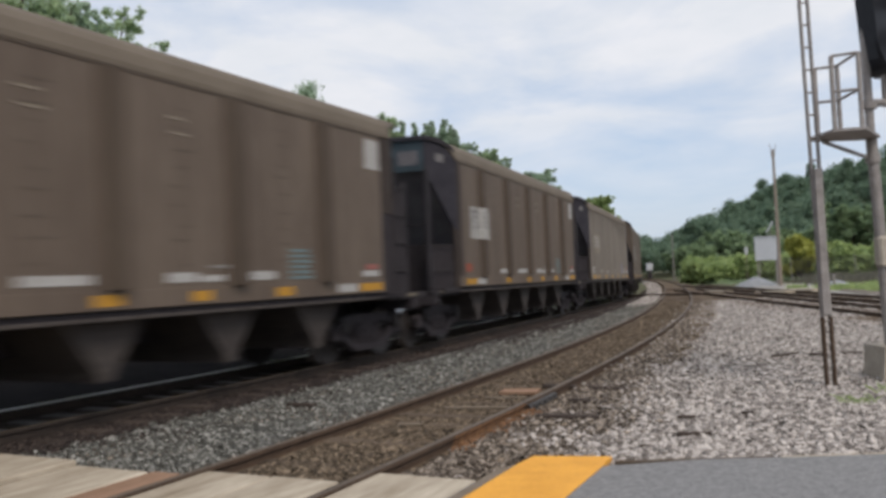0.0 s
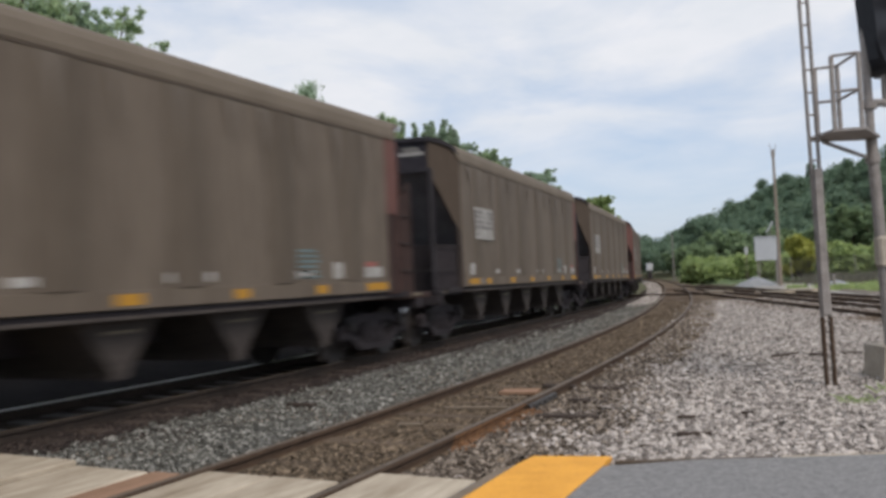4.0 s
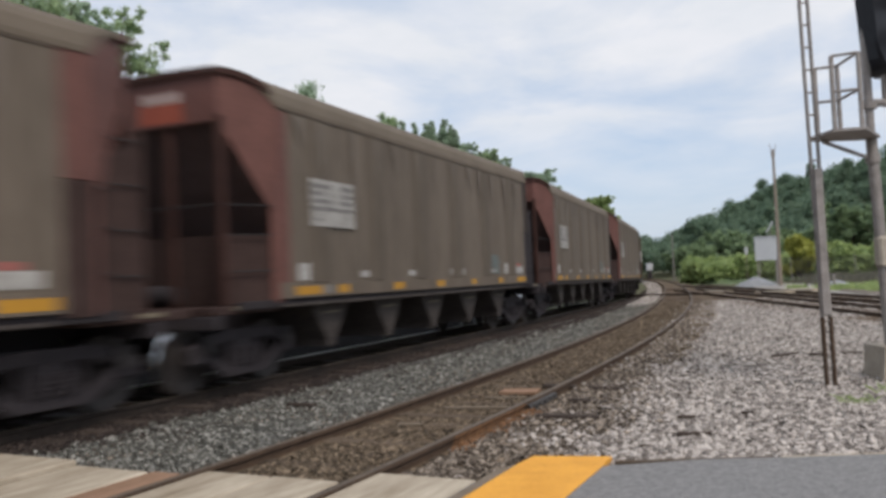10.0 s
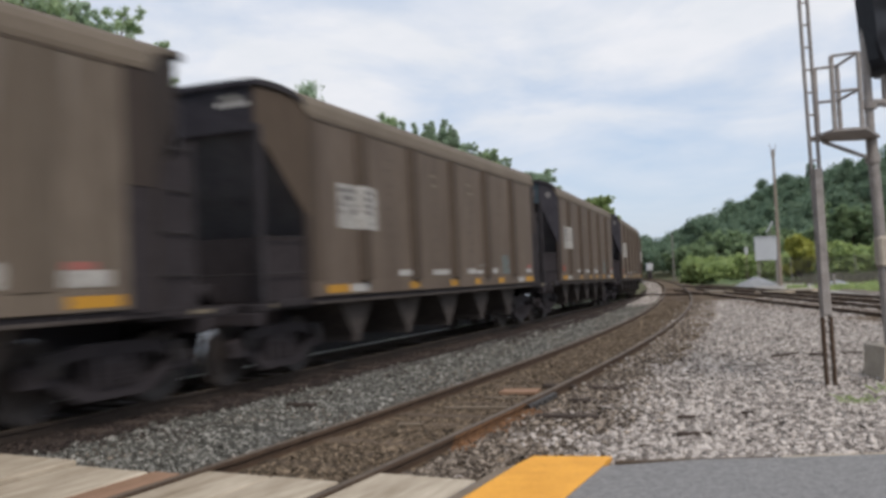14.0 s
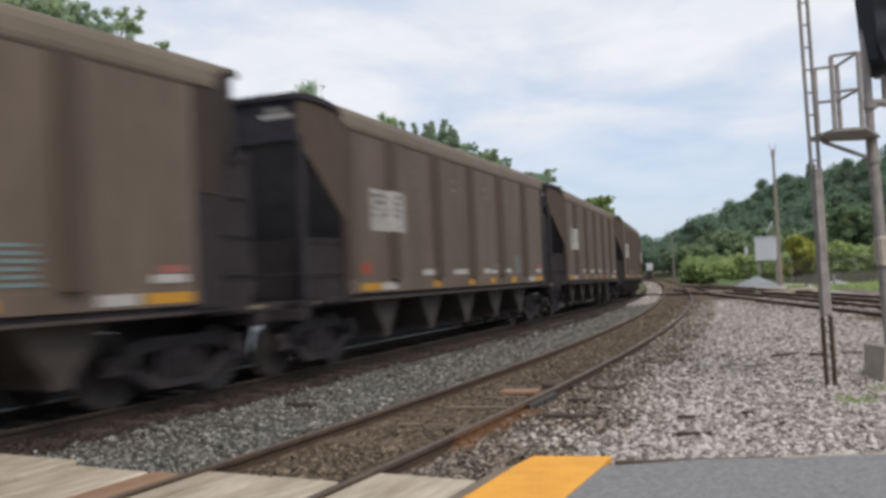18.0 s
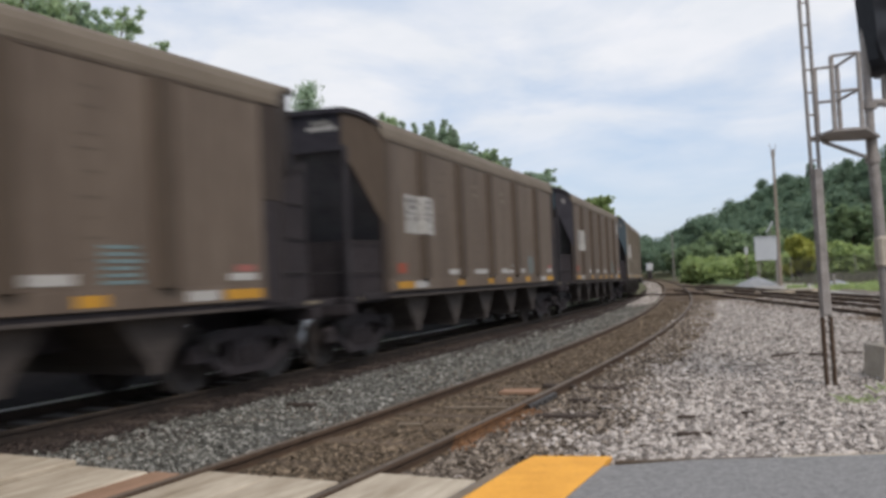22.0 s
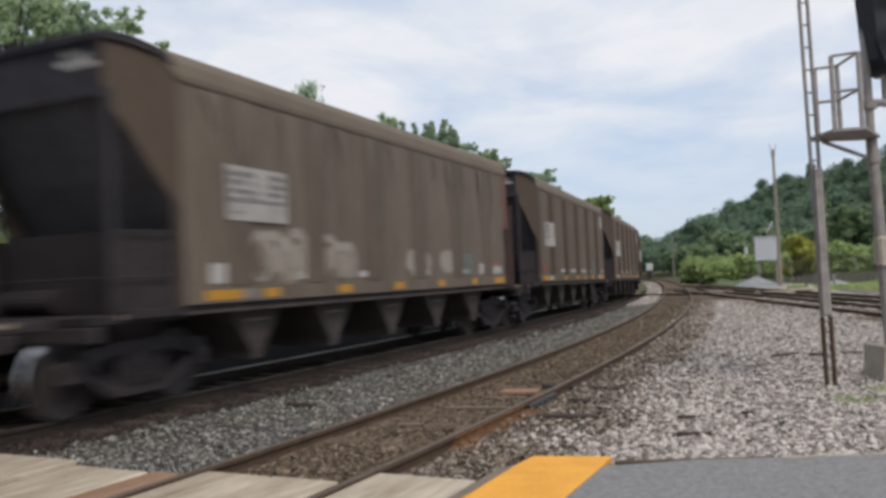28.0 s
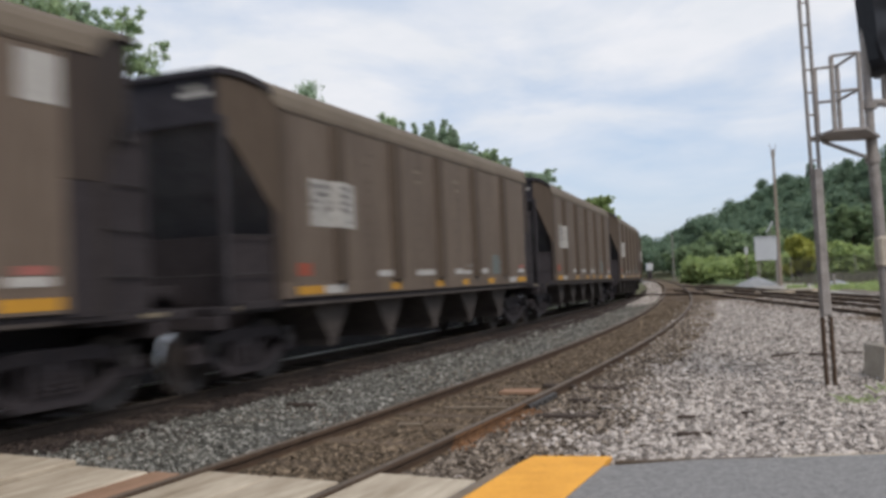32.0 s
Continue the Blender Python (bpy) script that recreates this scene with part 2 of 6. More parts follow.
M_PILE = mat("fine_grey_gravel", (0.19, 0.20, 0.21), (0.30, 0.31, 0.32), 0.95, scale=1.2, fine=12, bump=0.6, dist=0.03)
M_BOARD = mat("grey_weathered_board", (0.11, 0.087, 0.064), (0.24, 0.195, 0.15), 0.9, scale=3, fine=24, bump=0.3, stretch=(0.5, 5, 5))
M_BARK = mat("grey_brown_bark", (0.045, 0.036, 0.028), (0.11, 0.09, 0.072), 0.95, scale=3, fine=18, bump=0.6, stretch=(3, 3, 0.6))
M_GRASS = mat("dry_weedy_grass", (0.060, 0.068, 0.035), (0.15, 0.145, 0.085), 0.95, scale=0.4, fine=6, bump=0.6, dist=0.05)


def leaf_mat(name, dark, light):
    """Leaves: gloss over diffuse, with some light coming through."""
    m = mat(name, dark, light, 0.6, scale=0.5, fine=4.0, bump=0.0, random_mix=0.5, per="island")
    nd, ln = m.node_tree.nodes, m.node_tree.links
    b = nd["Principled BSDF"]
    through_light, both = nd.new("ShaderNodeBsdfTranslucent"), nd.new("ShaderNodeMixShader")
    both.inputs[0].default_value = 0.5
    ln.new(b.inputs["Base Color"].links[0].from_socket, through_light.inputs["Color"])
    ln.new(b.outputs[0], both.inputs[1])
    ln.new(through_light.outputs[0], both.inputs[2])
    ln.new(both.outputs[0], nd["Material Output"].inputs["Surface"])
    return m


M_LEAF = leaf_mat("summer_leaf", (0.25, 0.35, 0.20), (0.52, 0.63, 0.38))
M_LEAFD = leaf_mat("deep_green_leaf", (0.26, 0.36, 0.255), (0.50, 0.61, 0.43))
M_LEAFL = leaf_mat("bright_bush_leaf", (0.23, 0.31, 0.135), (0.42, 0.52, 0.20))
M_LEAFT = leaf_mat("foot_tree_leaf", (0.17, 0.255, 0.155), (0.36, 0.46, 0.25))
M_LEAFY = leaf_mat("yellowing_leaf", (0.24, 0.27, 0.06), (0.52, 0.52, 0.13))
# Haze before the far hill is put into this leaf colour, darks lifted.
M_LEAFH = leaf_mat("hazed_hillside_leaf", (0.104, 0.166, 0.118), (0.212, 0.300, 0.195))
M_DRYWEED = leaf_mat("dry_grey_weed", (0.10, 0.10, 0.085), (0.22, 0.21, 0.165))
M_SOIL = mat("bare_brown_soil", (0.10, 0.082, 0.068), (0.21, 0.175, 0.145), 0.95, scale=0.5, fine=6, bump=0.6, dist=0.05)
# Near-black earth: the shade under the train, put into the ground's colour.
M_EARTH = mat("shade_black_earth", (0.011, 0.010, 0.011), (0.024, 0.022, 0.023), 0.95, scale=1.5, fine=20, bump=0.6, dist=0.03, spec=0.02)


# ---- geometry helpers ----
def mesh_of(name, bm, material):
    me = bpy.data.meshes.new(name)
    bm.to_mesh(me)
    bm.free()
    me.materials.append(material)
    return me


def part(name, bm, material, parent=None, label=""):
    ob = new(name, mesh_of(name, bm, material) if isinstance(bm, bmesh.types.BMesh) else bm)
    if parent is not None:
        ob.parent = parent
    if label:
        ob["label"] = label
    return ob


def thing(name, label, category, group="", at=None):
    ob = new(name)
    ob.empty_display_size = 0.2
    if at is not None:
        ob.matrix_world = at
    return tagged(ob, label, category, group)


def box(bm, lo, hi, bevel=0.0, m=None):
    """An axis-aligned box, bevelled, put through the pose m."""
    g = bmesh.ops.create_cube(bm, size=1.0)
    size = [hi[i] - lo[i] for i in range(3)]
    mid = [(hi[i] + lo[i]) / 2 for i in range(3)]
    bmesh.ops.transform(bm, matrix=Matrix.LocRotScale(mid, None, size), verts=g["verts"])
    vs = g["verts"]
    if bevel:
        es = list({e for v in vs for e in v.link_edges})
        r = bmesh.ops.bevel(bm, geom=es, offset=bevel, segments=1, affect="EDGES", profile=0.5)
        vs = list({v for f in r["faces"] for v in f.verts} | {v for v in vs if v.is_valid})
    if m is not None:
        bmesh.ops.transform(bm, matrix=m, verts=vs)
    return bm


def tube(bm, a, b, r, r2=None, n=10, caps=True):
    """A round bar from a to b."""
    a, b = Vector(a), Vector(b)
    turn = (b - a).to_track_quat("Z", "Y").to_matrix().to_4x4()
    bmesh.ops.create_cone(bm, cap_ends=caps, segments=n, radius1=r, radius2=r if r2 is None else r2, depth=(b - a).length,
                          matrix=Matrix.Translation((a + b) / 2) @ turn)
    return bm


def prism(bm, outline, axis, lo, hi):
    """An outline of (u, v) pushed along an axis from lo to hi. axis y: u, v are x, z; axis x: y, z; axis z: x, y."""
    def put(u, v, w):
        return {"y": (u, w, v), "x": (w, u, v), "z": (u, v, w)}[axis]
    a = [bm.verts.new(put(u, v, lo)) for u, v in outline]
    b = [bm.verts.new(put(u, v, hi)) for u, v in outline]
    n = len(outline)
    bm.faces.new(a)
    bm.faces.new(b[::-1])
    for i in range(n):
        bm.faces.new((a[i], b[i], b[(i + 1) % n], a[(i + 1) % n]))
    bmesh.ops.recalc_face_normals(bm, faces=bm.faces[:])
    return bm


def raw(name, verts, faces, material, smooth=False):
    me = bpy.data.meshes.new(name)
    me.from_pydata(verts if isinstance(verts, list) else verts.tolist(), [], faces if isinstance(faces, list) else faces.tolist())
    me.materials.append(material)
    if smooth:
        me.polygons.foreach_set("use_smooth", [True] * len(me.polygons))
    me.update()
    return me


# ---- the plan: the near track's centre line, the train's track left of it ----
GAUGE, APART, Z_TRAIN = 0.7535, 4.4536, 0.15
ARC = np.linspace(-60.0, 340.0, 1601)
bend = -0.006328 + 0.00013107 * ARC - 4.564e-07 * ARC ** 2
bend = np.where(ARC < -15, -0.0084, bend)
bend = np.where(ARC > 55, -0.0012, bend)
STEP = ARC[1] - ARC[0]
ZERO = int(np.argmin(abs(ARC)))


def total(values):
    out = np.concatenate([[0.0], np.cumsum((values[1:] + values[:-1]) / 2 * STEP)])
    return out - out[ZERO]


HEADING = 0.43705 + total(bend)
LINE_X, LINE_Y = 0.0686 + total(np.sin(HEADING)), 10.0 + total(np.cos(HEADING))
# farther on, the train's track draws nearer to the other one and falls away a little
SPACING = APART - 0.72 * np.exp(-((ARC - 44.0) / 15.0) ** 2)
FALL = 0.010 * 3.0 * np.log1p(np.exp(np.clip((np.minimum(ARC, 70.0) - 12.0) / 3.0, -30, 30)))
TRAIN_X, TRAIN_Y = LINE_X - np.cos(HEADING) * SPACING, LINE_Y + np.sin(HEADING) * SPACING
TRAIN_U = np.concatenate([[0.0], np.cumsum(np.hypot(np.diff(TRAIN_X), np.diff(TRAIN_Y)))])
TRAIN_U = TRAIN_U - TRAIN_U[ZERO]


def on_line(s, offset=0.0):
    """Plan place at arc s of the near track, offset metres to its left, and the heading."""
    h = np.interp(s, ARC, HEADING)
    return (float(np.interp(s, ARC, LINE_X) - np.cos(h) * offset), float(np.interp(s, ARC, LINE_Y) + np.sin(h) * offset), float(h))


def on_train(u):
    s = np.interp(u, TRAIN_U, ARC)
    return Vector((float(np.interp(u, TRAIN_U, TRAIN_X)), float(np.interp(u, TRAIN_U, TRAIN_Y)), Z_TRAIN - float(np.interp(s, ARC, FALL))))


def drawn_in(s, o):
    """An offset between the tracks, narrowed with their spacing."""
    return np.where(o > 0.9, 0.9 + (o - 0.9) * (np.interp(s, ARC, SPACING) - 0.9) / (APART - 0.9), o)


def bank_fall(s, o):
    """How far the ground has fallen, from the near track over to the train's."""
    return np.interp(s, ARC, FALL) * np.clip((o - 0.9) / (APART - 0.9), 0.0, 1.3)


def train_fall(s, o):
    return np.interp(s, ARC, FALL)


def near_line(s, o):
    x, y, h = on_line(s, float(drawn_in(s, o)))
    return x, y


def train_line(s, o):
    x, y, h = on_line(s, float(np.interp(s, ARC, SPACING)) + o)
    return x, y


def level(s, o):
    return 0.0


def ribbon(name, profile, arcs, material, line=near_line, closed=False, jitter=0.0, fall=bank_fall):
    """A cross-section of (offset, z) carried along a track's line."""
    verts, faces, k = [], [], len(profile)
    for s in arcs:
        for o, z in profile:
            x, y = line(s, o)
            j = jitter * noise.noise((x * 1.7, y * 1.7, 0.3)) if jitter else 0.0
            verts.append((x, y, z + j - float(fall(s, o))))
    for i in range(len(arcs) - 1):
        for j in range(k if closed else k - 1):
            a, b = i * k + j, i * k + (j + 1) % k
            faces.append((a, a + k, b + k, b))
    if closed:
        faces.append(tuple(range(k)))
        faces.append(tuple(range(len(verts) - 1, len(verts) - k - 1, -1)))
    me = raw(name, verts, faces, material)
    bm = bmesh.new()
    bm.from_mesh(me)
    bmesh.ops.recalc_face_normals(bm, faces=bm.faces[:])
    if not closed and bm.faces and bm.faces[len(bm.faces) // 2].normal.z < 0:
        bmesh.ops.reverse_faces(bm, faces=bm.faces[:])
    bm.to_mesh(me)
    bm.free()
    return me


def straight_line(x0, y0, degrees):
    """A straight track's line through a point, heading clockwise from +y."""
    c, s = math.cos(radians(degrees)), math.sin(radians(degrees))
    return lambda t, o: (x0 + s * t - c * o, y0 + c * t + s * o)


RAIL = [(-0.07, -0.165), (-0.07, -0.15), (-0.012, -0.13), (-0.012, -0.045), (-0.037, -0.035), (-0.037, -0.003), (-0.03, 0.0),
        (0.03, 0.0), (0.037, -0.003), (0.037, -0.035), (0.012, -0.045), (0.012, -0.13), (0.07, -0.15), (0.07, -0.165)]


FLAT_HEAD = ((-0.03, 0.0005), (-0.028, 0.0035), (0.028, 0.0035), (0.03, 0.0005))
WORN_HEAD = ((-0.0385, -0.012), (-0.0385, -0.002), (-0.030, 0.0035), (0.028, 0.0035), (0.03, 0.0005), (-0.034, -0.006))


def lay_track(name, label, line, arcs, z, tie_arcs, tie_mat, tie_top=-0.16, tie_half=1.3, fall=level):
    """One track: two rails with worn heads, and timber ties."""
    track = thing(name, label, "track")
    track["kind"] = "structure"
    for side in (-1, 1):
        rail = part("rail", ribbon("rail", [(side * GAUGE + o, zz + z) for o, zz in RAIL], arcs, M_RAILD if z > 0.1 else M_RAIL, line, True, fall=fall), None, track)
        part("rail_head", ribbon("rail_head", [(side * GAUGE + o, zz + z) for o, zz in (WORN_HEAD if z > 0.1 and side > 0 else FLAT_HEAD)],
                                 arcs, M_BRIGHT if z > 0.1 and side > 0 else M_RAILTOP, line, True, fall=fall), None, rail, "worn running surface")
    bm = bmesh.new()
    box(bm, (-tie_half, -0.115, tie_top - 0.14), (tie_half, 0.115, tie_top), 0.012)
    tie_mesh = mesh_of("tie", bm, tie_mat)
    rnd = random.Random(len(name))
    for s in tie_arcs:
        x0, y0 = line(s, 0)
        x1, y1 = line(s + 0.1, 0)
        ob = part("tie", tie_mesh, None, track)
        ob.matrix_world = pose(x0, y0, z - float(fall(s, 0.0)) + rnd.uniform(-0.012, 0.008), rnd.uniform(-0.6, 0.6), rnd.uniform(-0.6, 0.6),
                               math.degrees(-math.atan2(x1 - x0, y1 - y0)) + rnd.uniform(-1.2, 1.2))
    return track


# ---- ground, road, tracks ----
def build_ground():
    bm = bmesh.new()
    bmesh.ops.create_grid(bm, x_segments=60, y_segments=60, size=2500)
    for v in bm.verts:
        v.co.z = -0.25
    tagged(part("ground", bm, M_GRASS), "grassy ground reaching to the horizon", "ground", kind="structure")
    # stony yard right of the tracks
    xs, ys = np.linspace(-0.5, 34, 120), np.linspace(5.9, 48, 160)
    verts = [(x, y, -0.150 + 0.035 * noise.noise((x * 0.8, y * 0.8, 1.0)) + 0.012 * noise.noise((x * 2.6, y * 2.6, 4.0))) for y in ys for x in xs]
    for i, (x, y, z) in enumerate(verts):
        h = float(np.interp(y, LINE_Y, HEADING))
        if (x - float(np.interp(y, LINE_Y, LINE_X))) * math.cos(h) < 1.45:
            verts[i] = (x, y, -0.42)
    n = len(xs)
    faces = [(j * n + i, j * n + i + 1, (j + 1) * n + i + 1, (j + 1) * n + i) for j in range(len(ys) - 1) for i in range(n - 1)]
    yard = new("gravel_yard", raw("gravel_yard", verts, faces, M_GROUND, True))
    tagged(yard, "pale crushed-stone yard beside the tracks", "ground", kind="structure")
    far = np.linspace(-55, 330, 240)
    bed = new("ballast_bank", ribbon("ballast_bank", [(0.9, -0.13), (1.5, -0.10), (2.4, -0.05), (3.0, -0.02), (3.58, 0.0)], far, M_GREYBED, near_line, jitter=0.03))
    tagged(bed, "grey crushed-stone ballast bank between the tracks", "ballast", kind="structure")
    sooty = new("sooty_bed", ribbon("sooty_bed", [(3.58, 0.0), (4.4, -0.01), (5.3, 0.0)], far, M_UNDER, near_line, jitter=0.02))
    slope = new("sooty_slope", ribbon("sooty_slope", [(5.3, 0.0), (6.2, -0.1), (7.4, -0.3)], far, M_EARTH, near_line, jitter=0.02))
    tagged(slope, "far shoulder of the train's track, shade put in as near black", "ballast", kind="structure")
    tagged(sooty, "grey ballast bed under the train's track, paled to lift its shade", "ballast", kind="structure")
    # Bank added so the view under the cars ends in darkness.
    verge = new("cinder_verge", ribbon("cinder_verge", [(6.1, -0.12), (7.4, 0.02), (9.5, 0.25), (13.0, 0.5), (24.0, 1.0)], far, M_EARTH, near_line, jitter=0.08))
    tagged(verge, "verge added behind the train, shade put in as near black", "ground", kind="structure")
    dark = new("oily_bed", ribbon("oily_bed", [(2.80, -0.06), (3.1, -0.004), (3.3, 0.012), (3.60, 0.014), (3.68, 0.004)], far, M_DARKBED, near_line, jitter=0.015))
    tagged(dark, "rust-dark ballast shoulder along the train's rail", "ballast", kind="structure")
    # Dusty shoulder and the train's shadow beside it, put into one dark strip.
    wide = new("oily_bed", ribbon("oily_bed", [(2.05, -0.075), (2.3, -0.028), (2.7, -0.008), (2.85, -0.02)], np.linspace(9, 120, 90), M_DARKBED, near_line, jitter=0.02))
    tagged(wide, "dusty ballast shoulder farther on, darkened also for the train's shadow", "ballast", kind="structure")
    brown = new("brown_bed", ribbon("brown_bed", [(-2.1, -0.19), (-1.7, -0.125), (-1.3, -0.112), (-0.6, -0.125), (0.6, -0.125), (0.95, -0.12), (1.15, -0.135)], far, M_BROWNBED, near_line, jitter=0.03))
    tagged(brown, "brown dirt and gravel bed of the near track", "ballast", kind="structure")


def stones(name, label, material, places, sizes, seed):
    """Loose angular stones, each a squashed and jittered octahedron, in one mesh."""
    rng = np.random.default_rng(seed)
    n = len(places)
    base = np.array([(1, 0, 0), (0, 1, 0), (-1, 0, 0), (0, -1, 0), (0.2, 0.1, 1), (0, 0, -0.8), (0.75, 0.7, 0.45), (-0.7, 0.65, 0.4), (-0.7, -0.7, 0.5), (0.7, -0.7, 0.4)])
    tri = np.array([(0, 6, 4), (6, 1, 4), (1, 7, 4), (7, 2, 4), (2, 8, 4), (8, 3, 4), (3, 9, 4), (9, 0, 4), (0, 1, 6), (1, 2, 7), (2, 3, 8), (3, 0, 9)])
    k = len(base)
    pts = base[None] + rng.normal(0, 0.16, (n, k, 3))
    pts *= np.stack([rng.uniform(0.7, 1.4, n), rng.uniform(0.6, 1.0, n), rng.uniform(0.45, 0.9, n)], 1)[:, None, :] * sizes[:, None, None]
    a = rng.uniform(0, 2 * np.pi, n)
    b = rng.normal(0, 0.35, n)
    c, s = np.cos(b)[:, None], np.sin(b)[:, None]
    pts = np.stack([pts[..., 0] * c - pts[..., 2] * s, pts[..., 1], pts[..., 0] * s + pts[..., 2] * c], -1)
    c, s = np.cos(a)[:, None], np.sin(a)[:, None]
    pts = np.stack([pts[..., 0] * c - pts[..., 1] * s, pts[..., 0] * s + pts[..., 1] * c, pts[..., 2]], -1)
    pts += places[:, None, :]
    faces = (tri[None] + (np.arange(n) * k)[:, None, None]).reshape(-1, 3)
    me = bpy.data.meshes.new(name)
    me.vertices.add(n * k)
    me.vertices.foreach_set("co", pts.reshape(-1))
    me.loops.add(len(faces) * 3)
    me.loops.foreach_set("vertex_index", faces.reshape(-1))
    me.polygons.add(len(faces))
    me.polygons.foreach_set("loop_start", np.arange(len(faces)) * 3)
    me.update(calc_edges=True)
    me.materials.append(material)
    return tagged(new(name, me), label, "gravel", kind="stuff")


def line_places(s, o, z):
    h, w = np.interp(s, ARC, HEADING), drawn_in(s, o)
    return np.stack([np.interp(s, ARC, LINE_X) - np.cos(h) * w, np.interp(s, ARC, LINE_Y) + np.sin(h) * w, z - bank_fall(s, o)], 1)


ROAD_END = 6.72


def scatter_ballast():
    rng = np.random.default_rng(5)
    n = 80000
    # denser towards the crossing
    y = ROAD_END + 33 * rng.uniform(0, 1, n) ** 1.65
    x = -0.6 + rng.uniform(0, 1, n) * (5.0 + 0.55 * (y - 6))
    h = np.interp(y, LINE_Y, HEADING)
    off = (x - np.interp(y, LINE_Y, LINE_X)) * np.cos(h)
    keep = off > np.interp(y, (8, 14, 22), (1.62, 1.3, 0.95)) + 0.34 * rng.normal(0, 1, n)
    x, y = x[keep], y[keep]
    size = rng.uniform(0.012, 0.037, len(x)) * np.where(rng.uniform(0, 1, len(x)) < 0.12, 1.35, 1.0) * (1 + 0.012 * (y - 6))
    stones("yard_gravel", "pale grey and pinkish crushed stones spread beside the track", M_STONE, np.stack([x, y, -0.118 + 0.035 * np.array([noise.noise((p * 0.8, q * 0.8, 1.0)) for p, q in zip(x, y)])], 1), size, 1)
    n = 16000
    y = ROAD_END + 30 * rng.uniform(0, 1, n) ** 1.9
    h = np.interp(y, LINE_Y, HEADING)
    x = np.interp(y, LINE_Y, LINE_X) + (0.9 + 0.6 * abs(rng.normal(0, 1, n)) * np.clip(1.1 - 0.06 * (y - 8), 0.15, 1.0)) / np.cos(h)
    stones("shoulder_gravel", "brown-stained crushed stones along the near rail", M_STONEM, np.stack([x, y, -0.112 + 0.012 * rng.normal(0, 1, n)], 1), rng.uniform(0.013, 0.036, n) * (1 + 0.012 * (y - 6)), 4)
    n = 62000
    s = -3.75 + 42 * rng.uniform(0, 1, n) ** 1.8
    o = rng.uniform(1.0, 3.3, n)
    ragged = np.array([0.22 * noise.noise((p * 0.9, 3.0, 1.0)) + 0.14 * noise.noise((p * 3.1, 7.0, 1.0)) for p in s])
    keep = o < 2.84 - 0.6 * np.clip((s - 4) / 14, 0, 1) + ragged + 0.10 * rng.normal(0, 1, n)
    s, o = s[keep], o[keep]
    n = len(s)
    z = np.interp(o, (0.9, 1.5, 2.4, 3.0, 3.6), (-0.125, -0.09, -0.04, -0.01, 0.01)) + 0.012 * rng.normal(0, 1, n)
    stones("bank_gravel", "grey crushed ballast stones between the two tracks", M_STONEG, line_places(s, o, z), rng.uniform(0.010, 0.023, n) * (1 + 0.014 * (s + 4)) * np.where(rng.uniform(0, 1, n) < 0.14, 1.6, 1.0), 2)
    # coarser scatter farther along, where single stones are small in view
    n = 13000
    s = 30 + 75 * rng.uniform(0, 1, n) ** 1.4
    o = rng.uniform(1.1, 2.25, n)
    z = np.interp(o, (0.9, 1.5, 2.4, 3.0, 3.6), (-0.125, -0.09, -0.04, -0.01, 0.01)) + 0.015 * rng.normal(0, 1, n)
    stones("far_bank_gravel", "pale crushed ballast stones farther along the tracks", M_STONE, line_places(s, o, z), rng.uniform(0.04, 0.09, n), 12)
    # brown brake-dusted stones, in drifts along the train's side of the bank
    n = 14000
    s = -3.75 + 40 * rng.uniform(0, 1, n) ** 1.7
    o = 3.62 - 1.65 * rng.uniform(0, 1, n) ** 1.5
    drift = np.array([noise.noise((p * 0.7, q * 1.3, 9.0)) for p, q in zip(s, o)])
    keep = (o > 2.85) | (drift > 0.05)
    s, o = s[keep], o[keep]
    n = len(s)
    z = np.interp(o, (0.9, 1.5, 2.4, 3.0, 3.6), (-0.125, -0.09, -0.035, -0.002, 0.014)) + 0.008 * rng.normal(0, 1, n)
    stones("dusty_gravel", "dark rust-brown dusty ballast stones along the train's rail", M_STONED, line_places(s, o, z), rng.uniform(0.010, 0.022, n) * (1 + 0.014 * (s + 4)), 6)
    # pinkish-brown stained drifts among the grey stones
    n = 5200
    s = -3.75 + 34 * rng.uniform(0, 1, n) ** 1.7
    o = rng.uniform(1.0, 2.6, n)
    drift = np.array([noise.noise((p * 0.8, q * 1.1, 21.0)) for p, q in zip(s, o)])
    keep = (drift > 0.08) | (o < 1.2)
    s, o = s[keep], o[keep]
    n = len(s)
    z = np.interp(o, (0.9, 1.5, 2.4, 3.0, 3.6), (-0.118, -0.08, -0.03, -0.002, 0.014)) + 0.008 * rng.normal(0, 1, n)
    stones("stained_gravel", "brown-stained ballast stones between the two tracks", M_STONEM, line_places(s, o, z), rng.uniform(0.010, 0.022, n) * (1 + 0.014 * (s + 4)), 7)
    # rust flakes under the rusted stretch of rail
    n = 700
    s = rng.uniform(-1.95, 0.45, n)
    o = -GAUGE - 0.07 - 0.12 * abs(rng.normal(0, 1, n))
    stones("rust_flakes", "orange-brown rust flakes and stones under the rail", M_RUST, line_places(s, o, np.full(n, -0.125) + 0.02 * rng.normal(0, 1, n)), rng.uniform(0.014, 0.042, n), 8)
    n = 46000
    s = -3.55 + 36 * rng.uniform(0, 1, n) ** 2.0
    o = rng.uniform(-1.75, 1.05, n)
    on_tie = abs((s + 3.3 + 0.265) % 0.53 - 0.265) < 0.125
    bare = np.where((s > -0.6) & (s < 2.6), 0.8, 0.3)
    keep = (abs(abs(o) - GAUGE) > 0.09) & ~(on_tie & (rng.uniform(0, 1, n) < bare))
    s, o = s[keep], o[keep]
    n = len(s)
